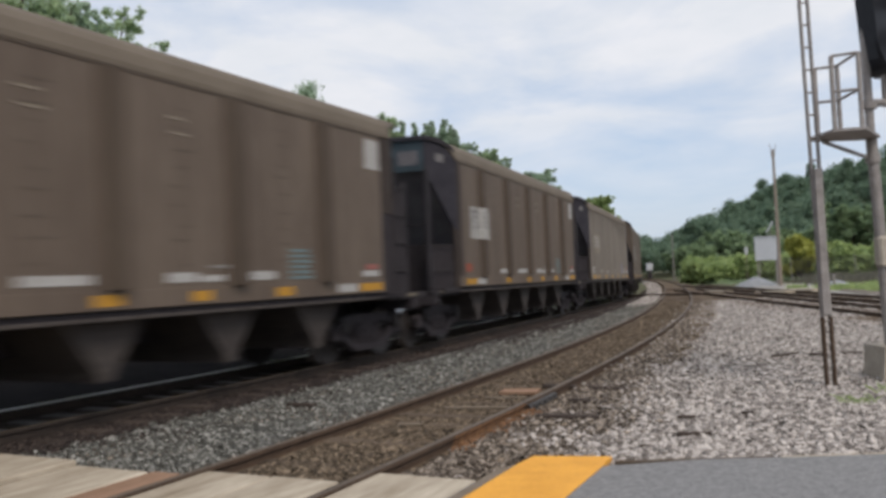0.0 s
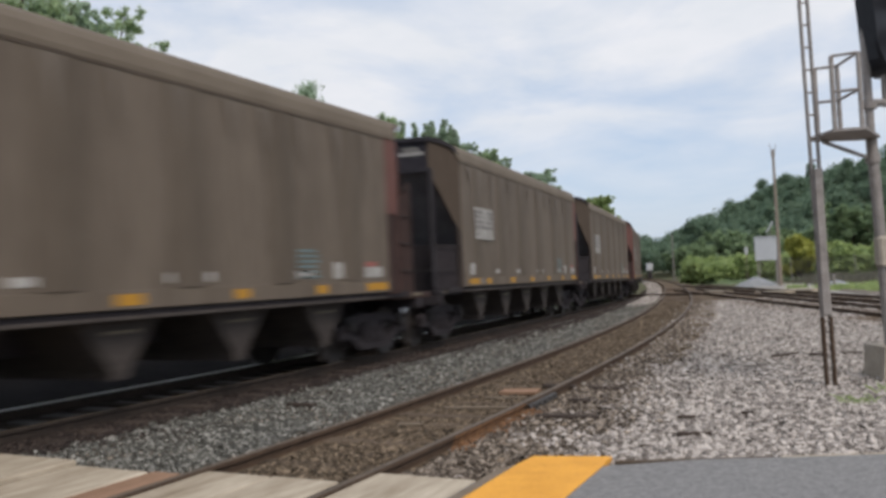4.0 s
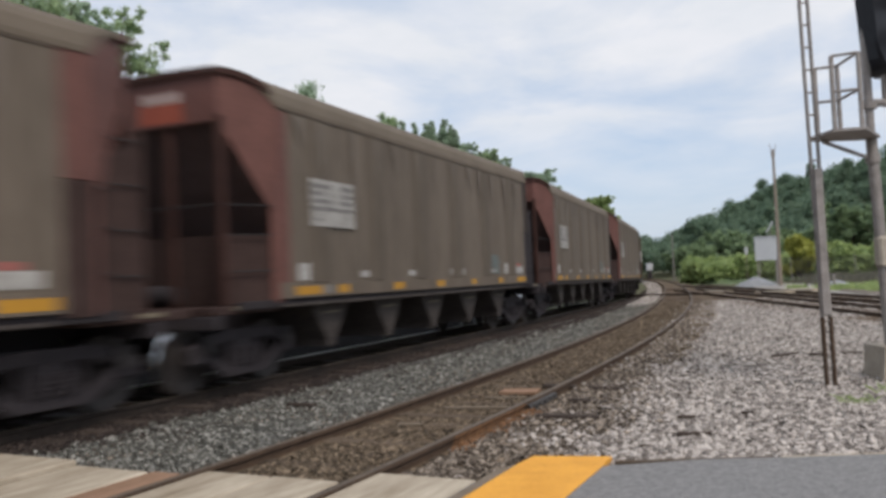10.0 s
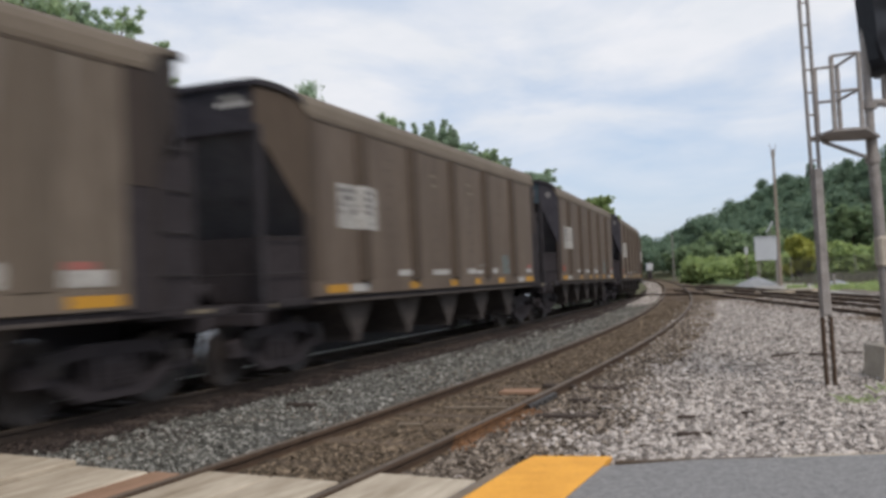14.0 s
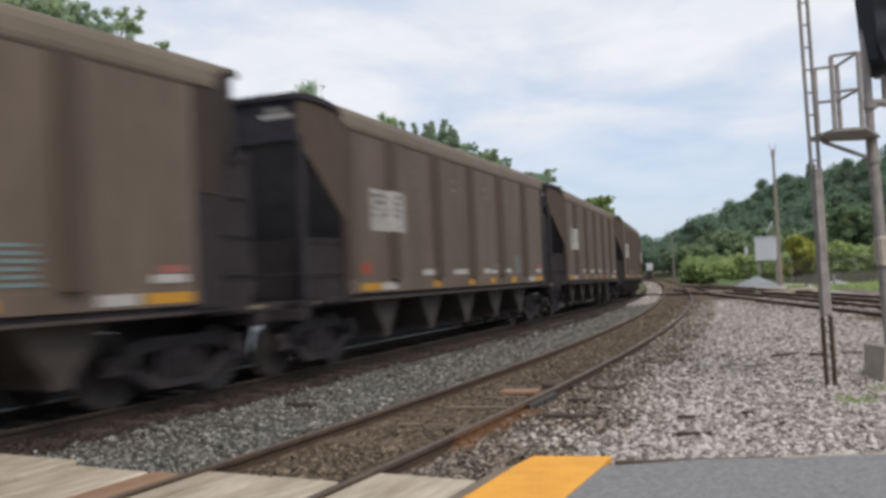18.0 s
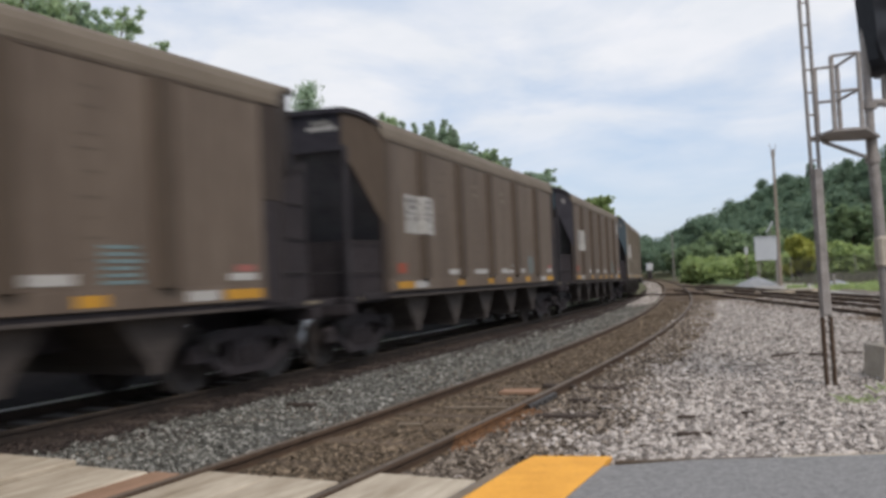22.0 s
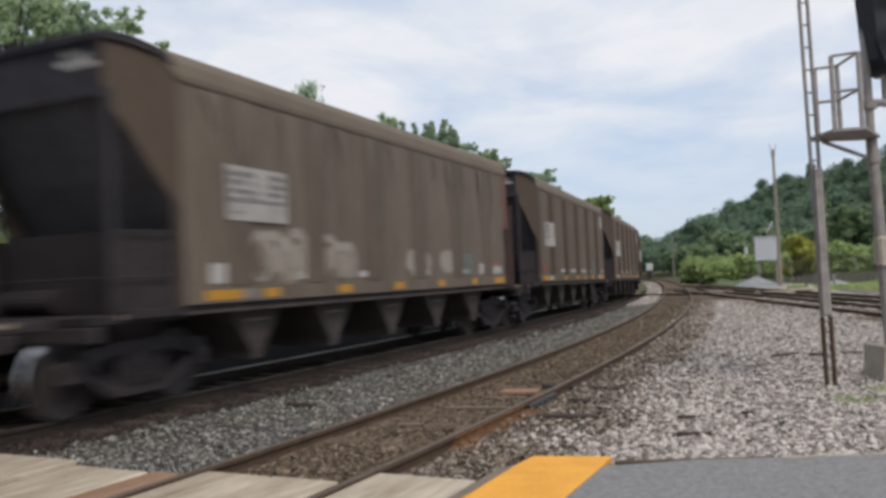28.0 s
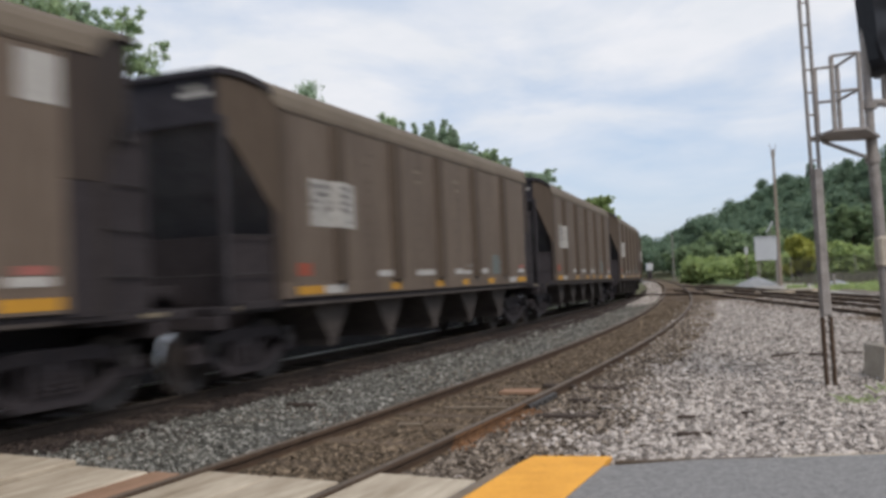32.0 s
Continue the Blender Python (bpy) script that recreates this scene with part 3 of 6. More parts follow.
    stones("track_gravel", "brown dirty stones lying among the ties", M_STONEB, line_places(s, o, -0.122 + 0.008 * rng.normal(0, 1, n)), rng.uniform(0.010, 0.022, n) * (1 + 0.014 * (s + 4)) * np.where(rng.uniform(0, 1, n) < 0.18, 1.8, 1.0), 3)


def build_crossing():
    def slab(name, lo, hi, z, material, label, s_end=-3.6, thick=0.2, cuts=1):
        made = thing(name, label, "crossing panel")
        made["kind"] = "structure"
        edges = np.linspace(-13.6, s_end, cuts + 1)
        for i in range(cuts):
            ss = np.linspace(edges[i] + 0.006, edges[i + 1] - (0.006 if i < cuts - 1 else 0), 9)
            part("panel", ribbon("panel", [(lo, z - thick), (lo, z - 0.012), (lo + 0.012, z), (hi - 0.012, z), (hi, z - 0.012), (hi, z - thick)], ss, material, near_line, True), None, made)
        return made
    slab("concrete_panel", -0.66, -0.02, -0.008, M_CONC, "worn concrete crossing panel between the rails", -3.60, cuts=3)
    slab("concrete_panel", -0.005, 0.66, -0.006, M_CONC, "worn concrete crossing panel between the rails", -3.62, cuts=3)
    slab("concrete_panel", -1.70, -0.83, -0.004, M_CONC, "worn concrete crossing panel beside the rail", -3.28, cuts=3)
    slab("timber_plank", 0.83, 1.16, -0.010, M_PLANK, "brown timber plank beside the rail at the crossing", -3.75, cuts=2)
    slab("concrete_panel", 1.172, 2.05, -0.004, M_CONC, "pale concrete crossing panel between the tracks", -3.8, cuts=3)
    slab("concrete_panel", 2.062, 3.55, 0.045, M_CONC, "pale concrete crossing panel between the tracks", -3.8, cuts=3)
    # asphalt road with its yellow line
    pts = [(-1.635, -14), (-1.635, -3.35), (-2.49, -2.56)]
    out = [near_line(s, o) for o, s in pts] + [(2.02, 6.68), (2.73, 6.62), (3.44, 6.58), (9.0, 6.5), (16.0, 6.4), (16.0, -10.0), (-10.0, -10.0)]
    bm = bmesh.new()
    prism(bm, out, "z", -0.20, -0.012)
    tagged(part("road", bm, M_ASPH), "worn grey asphalt road up to the crossing", "road", kind="structure")
    # thick yellow band along the road's edge, ending square past the asphalt
    out = [near_line(s, -1.81) for s in np.linspace(-13, -2.7, 12)] + [(0.70, 7.05), (1.335, 6.90)] + [near_line(s, -2.49) for s in np.linspace(-2.6, -13, 12)]
    bm = bmesh.new()
    prism(bm, out[::-1], "z", -0.045, -0.004)
    tagged(part("road_line", bm, M_YPAINT), "broad yellow painted band on the road edge", "road marking", kind="structure")
    bm = bmesh.new()
    prism(bm, [near_line(s, -1.715) for s in (-13, -8, -3.34, -2.85)] + [near_line(s, -1.805) for s in (-2.7, -3.34, -8, -13)], "z", -0.16, -0.007)
    tagged(part("edge_kerb", bm, M_BOARD), "grey timber edging beside the yellow band", "kerb", kind="structure")
    # timber and concrete strips at the road's end
    for x0, y0, x1, y1, material, label in ((1.345, 6.79, 2.62, 6.68, M_TIE, "dark timber edging strip at the end of the asphalt"), (2.68, 6.675, 3.30, 6.645, M_CONC, "tan concrete edging strip at the end of the asphalt"), (3.33, 6.64, 5.6, 6.59, M_CONC, "tan concrete edging strip at the end of the asphalt")):
        bm = bmesh.new()
        prism(bm, [(x0, y0 - 0.035), (x1, y1 - 0.035), (x1, y1 + 0.04), (x0, y0 + 0.04)], "z", -0.19, -0.022)
        tagged(part("road_edge_strip", bm, material), label, "kerb", kind="structure")


def lay_bed(line, arcs, z):
    bed = new("siding_bed", ribbon("siding_bed", [(-2.0, z - 0.2), (-1.6, z - 0.11), (0.0, z - 0.10), (1.6, z - 0.11), (2.0, z - 0.2)], arcs, M_BROWNBED, line, jitter=0.03, fall=level))
    tagged(bed, "brown dirt and gravel bed of a siding", "ballast", kind="structure")


def build_tracks():
    near_arcs = np.concatenate([np.linspace(-16, 40, 141), np.linspace(41, 240, 110)])
    ties = np.arange(-3.3, 62, 0.53)
    lay_track("near_track", "rusty curved siding track on brown weathered ties", near_line, near_arcs, 0.0, ties, M_TIE, tie_top=-0.117)
    lay_track("train_track", "curved main track on dark oily ties under the train", train_line, near_arcs, Z_TRAIN, np.arange(-12, 60, 0.56), M_TIED, tie_top=-0.13, fall=train_fall)
    a = straight_line(13.35, 25.5, 6.8)
    lay_bed(a, np.linspace(-18, 34, 60), 0.0)
    lay_track("side_track", "straight rusty siding across the yard", a, np.linspace(-18, 34, 60), 0.02, np.arange(-12, 30, 0.62), M_TIED, tie_top=-0.13)
    b = straight_line(16.75, 31.0, 6.9)
    lay_bed(b, np.linspace(-24, 42, 60), 0.01)
    lay_track("side_track", "straight rusty siding at the back of the yard", b, np.linspace(-24, 42, 60), 0.04, np.arange(-16, 36, 0.62), M_TIED, tie_top=-0.13)


# ---- hopper cars ----
HALF_W, SILL, EAVE, RIDGE = 1.55, 1.205, 4.03, 4.45
SIDE_X, END_X, END_W, DECK_X = 5.83, 6.62, 1.14, 7.22
TRUCK_X, WHEEL_BASE = 6.10, 1.78
TAIL = 0.13  # how much farther the sides run back than forward
CACHE = {}
SMUDGE, SMUDGED = 5.9, 6  # where old spray paint shows on one car
AXLES = []


def cached(key, material, make):
    full_key = (key, material.name)
    if full_key not in CACHE:
        bm = bmesh.new()
        make(bm)
        bmesh.ops.recalc_face_normals(bm, faces=bm.faces[:])
        CACHE[full_key] = mesh_of(key, bm, material)
        if key == "wheelset":
            CACHE[full_key].materials.append(M_TREAD)
    return CACHE[full_key]


def roof_z(y):
    """Nearly flat top, rounded shoulders down to the eaves."""
    a = abs(y)
    if a <= END_W:
        return RIDGE - 0.03 * (a / END_W) ** 2
    return EAVE + (RIDGE - 0.03 - EAVE) * math.sqrt(max(0.0, 1 - ((a - END_W) / (HALF_W - END_W)) ** 2))


def across(w, n=24):
    """Places across a roof of half width w, closer together at the shoulders."""
    return [w * math.sin(math.pi / 2 * (2 * i / n - 1)) for i in range(n + 1)]


def side_span(rz):
    """Where a side sheet starts and ends along its own x."""
    return (-SIDE_X, SIDE_X + TAIL) if rz else (-SIDE_X - TAIL, SIDE_X)


def make_side(bm, rz):
    # a side sheet with its tapered end pieces cut off by the slope sheets
    a, b = side_span(rz)
    prism(bm, [(a, SILL), (b, SILL), (b, EAVE), (a, EAVE)], "y", -HALF_W, -HALF_W + 0.02)


def strip_of(bm, rows):
    """Joins upright columns, each (outer, inner, foot, top), into one thin sheet."""
    cols = []
    for o, i, z0, z1 in rows:
        cols.append([bm.verts.new((*o, z0)), bm.verts.new((*o, z1)), bm.verts.new((*i, z1)), bm.verts.new((*i, z0))])
    for p, q in zip(cols, cols[1:]):
        for j in range(4):
            bm.faces.new((p[j], q[j], q[(j + 1) % 4], p[(j + 1) % 4]))
    bm.faces.new(cols[0])
    bm.faces.new(cols[-1][::-1])


def wing_at(f):
    return (SIDE_X + 0.002 + (END_X - SIDE_X - 0.002) * f, -HALF_W + (HALF_W - END_W) * f)


def make_wing(bm):
    # tapered corner sheet over the end recess, on the -y side, cut off along the slope sheet
    rows = []
    for f, low in ((0.0, 2.42), (0.07, 2.46), (0.14, 2.52), (0.3, 2.74), (0.5, 3.02), (0.65, 3.23), (0.8, 3.44), (1.0, 3.66)):
        x, y = wing_at(f)
        rows.append(((x, y), (x, y + 0.03), low, roof_z(y) - 0.012))
    strip_of(bm, rows)


def make_wing_foot(bm):
    rows = []
    for f in (0.0, 0.13):
        x, y = wing_at(f)
        rows.append(((x, y), (x, y + 0.03), 1.16, 2.41 + 0.7 * f))
    strip_of(bm, rows)


def make_lip(bm):
    # dark folded edge along the top of the corner sheet
    rows = []
    for f in (0.10, 0.25, 0.4, 0.55, 0.7, 0.85, 1.0):
        x, y = wing_at(f)
        z = roof_z(y)
        rows.append(((x + 0.02, y - 0.04), (x, y - 0.002), z - 0.05, z + 0.045))
    strip_of(bm, rows)


def make_lower_panel(bm):
    # dark sheet closing the corner below the slope sheet, set in behind the rungs
    rows = []
    for f in (0.14, 0.95):
        x, y = wing_at(f)
        rows.append(((x - 0.03, y + 0.05), (x - 0.03, y + 0.07), 1.16, 2.14))
    strip_of(bm, rows)


def mirrored(make):
    def both(bm):
        make(bm)
        bmesh.ops.scale(bm, vec=(1, -1, 1), verts=bm.verts[:])
    return both


def sheet_over(bm, spots, lift, drop):
    """A curved sheet over the roof through (x, half width) spots."""
    n, rows = 24, []
    for x, w in spots:
        top = [bm.verts.new((x, y, roof_z(min(HALF_W, abs(y))) + lift)) for y in across(w, n)]
        low = [bm.verts.new((v.co.x, v.co.y, v.co.z - drop(x))) for v in top]
        rows.append(top + low[::-1])
    k = len(rows[0])
    for a, b in zip(rows, rows[1:]):
        for j in range(k):
            bm.faces.new((a[j], b[j], b[(j + 1) % k], a[(j + 1) % k]))
    for r in (rows[0], rows[-1][::-1]):
        for i in range(n):
            bm.faces.new((r[i], r[i + 1], r[k - 2 - i], r[k - 1 - i]))


def make_roof(bm):
    # rounded sheet that narrows over the tapered ends
    w, e, rows = HALF_W + 0.018, END_W + 0.018, []
    for f in (1.0, 0.66, 0.33, 0.0):
        rows.append((-SIDE_X - 0.36 - TAIL - (END_X + 0.14 - SIDE_X) * f, w + (e - w) * f))
    for f in (0.0, 0.33, 0.66, 1.0):
        rows.append((SIDE_X + (END_X + 0.06 - SIDE_X) * f, w + (e - w) * f))
    sheet_over(bm, rows, 0.035, lambda x: 0.07)


def make_cap_sheet(bm, spots=((SIDE_X + 0.25, HALF_W - 0.11), (SIDE_X + 0.5, HALF_W - 0.235), (END_X + 0.066, END_W + 0.026))):
    # thin dark lip over the tapered front of the roof
    sheet_over(bm, spots, 0.042, lambda x: 0.02 if abs(x) < END_X else 0.095)


def make_header(bm):
    # end sheet over the recess, closed above by the arch
    low = 3.72
    a = [(y, roof_z(y) - 0.02) for y in across(END_W, 12)]
    prism(bm, [(-END_W, low)] + a + [(END_W, low)], "x", END_X - 0.04, END_X - 0.002)


def make_slope(bm):
    # slope sheet running down and inwards behind the header, as wide as the tapered end
    rows = []
    for x, z, w in ((END_X - 0.05, 3.80, END_W - 0.03), (SIDE_X + 0.1, 2.83, HALF_W - 0.09), (SIDE_X - 0.1, 2.58, HALF_W - 0.03), (4.70, 1.12, HALF_W - 0.03)):
        rows.append([bm.verts.new(v) for v in ((x, -w, z), (x, w, z), (x - 0.04, w, z + 0.03), (x - 0.04, -w, z + 0.03))])
    for p, q in zip(rows, rows[1:]):
        for j in range(4):
            bm.faces.new((p[j], q[j], q[(j + 1) % 4], p[(j + 1) % 4]))
    bm.faces.new(rows[0])
    bm.faces.new(rows[-1][::-1])


def make_hopper(bm):
    # one pocket: two slopes that meet at a narrow outlet
    prism(bm, [(-0.64, 1.16), (0.64, 1.16), (0.12, 0.50), (0.10, 0.40), (-0.10, 0.40), (-0.12, 0.50)], "y", -1.36, 1.36)


def make_truck_frame(bm):
    # cast frame: arched top bar, dropped bottom bar, columns, journal jaws, spring nest
    y = -1.05
    prism(bm, [(-1.18, 0.62), (-0.95, 0.72), (-0.5, 0.83), (0.5, 0.83), (0.95, 0.72), (1.18, 0.62), (1.18, 0.50), (0.9, 0.56), (0.5, 0.68), (-0.5, 0.68), (-0.9, 0.56), (-1.18, 0.50)], "y", y - 0.07, y + 0.07)
    prism(bm, [(-0.98, 0.52), (-0.48, 0.19), (0.48, 0.19), (0.98, 0.52), (0.80, 0.57), (0.40, 0.31), (-0.40, 0.31), (-0.80, 0.57)], "y", y - 0.06, y + 0.06)
    for sx in (-1, 1):
        box(bm, (sx * 0.36 - 0.045, y - 0.055, 0.28), (sx * 0.36 + 0.045, y + 0.055, 0.72), 0.01)
        box(bm, (sx * 0.99 - 0.19, y - 0.08, 0.40), (sx * 0.99 + 0.19, y + 0.065, 0.61), 0.03)
    for x in (-0.2, 0.0, 0.2):
        tube(bm, (x, y - 0.03, 0.31), (x, y - 0.03, 0.58), 0.075, n=8)
        for i in range(4):
            tube(bm, (x, y - 0.03, 0.34 + i * 0.06), (x, y - 0.03, 0.365 + i * 0.06), 0.092, n=8)


def make_wheel(bm):
    # tread, flange and dished disc, axle along y, centred on the axle
    prof = [(0.0, 0.05), (0.16, 0.05), (0.30, 0.02), (0.40, 0.045), (0.455, 0.05), (0.46, -0.04), (0.485, -0.055), (0.485, -0.08), (0.40, -0.085), (0.0, -0.05)]
    n = 24
    rings = []
    for r, y in prof:
        if r == 0:
            rings.append([bm.verts.new((0, -y, 0))])
        else:
            rings.append([bm.verts.new((r * math.cos(2 * math.pi * i / n), -y, r * math.sin(2 * math.pi * i / n))) for i in range(n)])
    for a, b in zip(rings, rings[1:]):
        for i in range(n):
            j = (i + 1) % n
            if len(a) == 1:
                bm.faces.new((a[0], b[i], b[j]))
            elif len(b) == 1:
                bm.faces.new((a[i], a[j], b[0]))
            else:
                face = bm.faces.new((a[i], b[i], b[j], a[j]))
                radii = [math.hypot(v.co.x, v.co.z) for v in face.verts]
                # polished tread and flange take the second material
                face.material_index = 1 if min(radii) > 0.44 else 0


def make_wheelset(bm):
    make_wheel(bm)
    bmesh.ops.translate(bm, vec=(0, -0.755, 0), verts=bm.verts[:])
    more = bmesh.ops.duplicate(bm, geom=bm.verts[:] + bm.edges[:] + bm.faces[:])
    bmesh.ops.rotate(bm, cent=(0, 0, 0), matrix=Matrix.Rotation(math.pi, 3, "Z"), verts=[g for g in more["geom"] if isinstance(g, bmesh.types.BMVert)])
    tube(bm, (0, -1.05, 0), (0, 1.05, 0), 0.085, n=12)


def make_brake_wheel(bm):
    # hand-brake wheel on the rear end
    n = 16
    x, y, z, r = -7.06, 0.62, 2.55, 0.26
    pts = [(x, y + r * math.cos(2 * math.pi * i / n), z + r * math.sin(2 * math.pi * i / n)) for i in range(n)]
    for i in range(n):
        tube(bm, pts[i], pts[(i + 1) % n], 0.016, n=5)
    for i in range(0, n, 4):
        tube(bm, (x, y, z), pts[i], 0.012, n=5)
    tube(bm, (x, y, z), (x + 0.12, y, z), 0.03, n=8)


def make_cap(bm):
    tube(bm, (0, -0.09, 0), (0, 0.09, 0), 0.095, 0.10, n=14)
    box(bm, (-0.12, -0.06, 0.05), (0.12, 0.06, 0.17), 0.02)


def blob(bm, x, z, w, h, rng):
    """A thin rounded, uneven patch of paint on the side sheet."""
    n = 14
    out = []
    for i in range(n):
        a = 2 * math.pi * i / n
        r = rng.uniform(0.72, 1.1)
        out.append((x + w * r * math.cos(a), z + h * r * math.sin(a) * 0.7))
    prism(bm, out, "y", -HALF_W - 0.006 - 0.001 * rng.random(), -HALF_W - 0.002)


def loop(bm, x, z, rx, rz, w, lift):
    """A sprayed ring, thicker on one side, on the side sheet."""
    n = 18
    y0 = -HALF_W - 0.007 - lift
    rings = []
    for i in range(n):
        a = 2 * math.pi * i / n
        k = w * (0.7 + 0.5 * math.cos(a - 0.8))
        rings.append([bm.verts.new((-SIDE_X + x + (rx + e) * math.cos(a), yy, z + (rz + e) * math.sin(a))) for e, yy in ((-k, y0 + 0.004), (-k, y0), (k, y0), (k, y0 + 0.004))])
    for i in range(n):
        p, q = rings[i], rings[(i + 1) % n]
        for j in range(4):
            bm.faces.new((p[j], q[j], q[(j + 1) % 4], p[(j + 1) % 4]))


def pbox(lo, hi, bevel=0.0):
    return lambda bm: box(bm, lo, hi, bevel)


def at(ob, *p):
    ob.matrix_local = pose(*p)
    return ob


def build_car(ribbed, side_mat, end_mat, head_mat, gusset_mat, label, rear_mat=None, extras=()):
    """A hopper car: local x forward along the rails, rail tops at z = 0."""
    car = thing("hopper_car", label, "railway car", "cars of the freight train")
    rear_mat = rear_mat or end_mat
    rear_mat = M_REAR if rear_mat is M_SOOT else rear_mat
    for rz in (0, 180):
        side = at(part("side_sheet", cached("side_sheet%d" % rz, side_mat, lambda bm: make_side(bm, rz)), None, car), 0, 0, 0, 0, 0, rz)
        if ribbed:
            for i in range(5):
                x = (i - 2) * 2.08
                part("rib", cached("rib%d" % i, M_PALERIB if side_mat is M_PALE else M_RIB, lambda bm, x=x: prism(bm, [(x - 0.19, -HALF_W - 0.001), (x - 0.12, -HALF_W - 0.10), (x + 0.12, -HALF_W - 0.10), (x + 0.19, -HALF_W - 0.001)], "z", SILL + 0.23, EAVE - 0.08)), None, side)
        else:
            for i in range(6):
                x = (i - 2.5) * 1.9
                part("seam", cached("seam%d" % i, M_SMEAR if side_mat is M_SIDE2 else side_mat, lambda bm, x=x: prism(bm, [(x - 0.34, -HALF_W - 0.001), (x - 0.12, -HALF_W - 0.03), (x + 0.12, -HALF_W - 0.03), (x + 0.34, -HALF_W - 0.001)], "z", SILL + 0.23, EAVE - 0.08)), None, side)
        sill = at(part("side_sill", cached("side_sill", M_SILLD, pbox((-SIDE_X - 0.9, -HALF_W + 0.03, SILL - 0.115), (SIDE_X + 0.9, -HALF_W + 0.10, SILL - 0.004), 0.006)), None, car), 0, 0, 0, 0, 0, rz)
        part("sill_flange", cached("sill_flange", M_HOPPER, pbox((-SIDE_X, -HALF_W - 0.03, SILL - 0.118), (SIDE_X, -HALF_W + 0.028, SILL - 0.075), 0.006)), None, sill)
        part("sill_band", cached("sill_band%d" % rz, side_mat, pbox((side_span(rz)[0], -HALF_W - 0.016, SILL + 0.004), (side_span(rz)[1], -HALF_W - 0.001, SILL + 0.22), 0.004)), None, side)
        # The eave gap's shadow is put in as this strip's darker paint.
        part("top_chord", cached("top_chord%d" % rz, M_SEAM, pbox((side_span(rz)[0], -HALF_W - 0.012, EAVE - 0.07), (side_span(rz)[1], -HALF_W - 0.001, EAVE - 0.012), 0.004)), None, side)

        def plate(name, key, material, d0, d1, z0, z1, y=0.003, label="", under=None):
            """A thin decal from d0 to d1 metres behind the left end of the side, as seen from outside."""
            return part(name, cached(key, material, pbox((-SIDE_X + d0, -HALF_W - y - 0.003, z0), (-SIDE_X + d1, -HALF_W - y, z1))), None, under or side, label)
        if ribbed and rz:
            plate("corner_strip", "corner_strip", gusset_mat if gusset_mat is M_TEAL else M_REARW if gusset_mat is M_SOOT else M_RIB, 0.0, 0.24, SILL + 0.24, EAVE - 0.08, 0.003, "darker strip down the front corner")
        if end_mat is M_RED and rz:
            plate("painted_edge", "painted_edge", M_RED, 0.0, 0.27, SILL + 0.24, EAVE - 0.08, 0.003, "oxide-red paint carried round the corner")
        # conspicuity strips along the foot
        for i, (d0, d1) in enumerate(((0.36, 1.10), (3.45, 3.85), (5.5, 5.9), (7.0, 7.35), (8.7, 9.1), (10.97, 11.70)) if ribbed else ((0.36, 1.10), (1.6, 1.95), (3.6, 4.05), (5.6, 6.0), (7.6, 7.9), (9.5, 9.8), (11.0, 11.70))):
            plate("yellow_strip", "yellow_strip%d%d" % (i, ribbed), M_YEL, d0, d1, SILL + 0.045, SILL + 0.175, 0.017, "yellow reflective strip")
        plate("pale_strip", "pale_strip%d" % ribbed, M_WHITE if ribbed else M_GREYB, 1.12, 1.78 if ribbed else 1.42, SILL + 0.045, SILL + 0.175, 0.017, "pale worn reflective strip")
        if ribbed:
            plate("pale_strip", "pale_strip_rear", M_WHITE, 10.30, 10.86, SILL + 0.045, SILL + 0.175, 0.017, "pale worn reflective strip")
            plate("stencil", "stencil_upper", M_GREYB, 7.35, 7.75, SILL + 0.46, SILL + 0.50, 0.003, "faded white stencilled line")
        for i, (d0, d1, hh) in enumerate(((3.0, 3.65, 0.11), (4.6, 5.5, 0.11), (6.6, 7.1, 0.12), (7.16, 7.62, 0.08), (8.08, 8.70, 0.12), (11.07, 11.62, 0.10)) if ribbed else ((2.4, 2.95, 0.10), (4.3, 4.9, 0.10), (6.4, 7.2, 0.12), (9.0, 9.4, 0.12))):
            plate("stencil", "stencil%d%d" % (i, ribbed), M_WHITE, d0, d1, SILL + 0.29, SILL + 0.29 + hh, 0.003, "white stencilled data block")
        if ribbed:
            plate("red_mark", "red_mark", M_REDMARK, 11.2, 11.58, SILL + 0.41, SILL + 0.50, 0.003, "small faded red mark")
        else:
            plate("stencil", "stencil_block", M_PANEL, 10.0, 10.72, SILL + 0.27, SILL + 0.53, 0.003, "dusty white data block")
            plate("stencil", "stencil_last", M_PANEL, 10.95, 11.55, SILL + 0.27, SILL + 0.45, 0.003, "dusty white data block")
            plate("red_mark", "red_mark_smooth", M_REDMARK, 10.98, 11.36, SILL + 0.455, SILL + 0.54, 0.003, "small faded red mark")

            def drips(bm):
                pick = random.Random(23)
                for q in range(13):
                    x = -SIDE_X + 0.45 + q * 0.88 + pick.uniform(-0.16, 0.16)
                    w, foot = pick.uniform(0.07, 0.17), pick.uniform(2.7, 3.55)
                    prism(bm, [(x - w, EAVE - 0.09), (x + w, EAVE - 0.09), (x + w * 0.55, (foot + EAVE) / 2), (x + 0.02, foot), (x - w * 0.4, (foot + EAVE) / 2)], "y", -HALF_W - 0.0345, -HALF_W - 0.0325)
            part("dust_streak", cached("dust_streak", M_DUST, drips), None, side, "pale dust streaks running down from the eaves")["kind"] = "stuff"
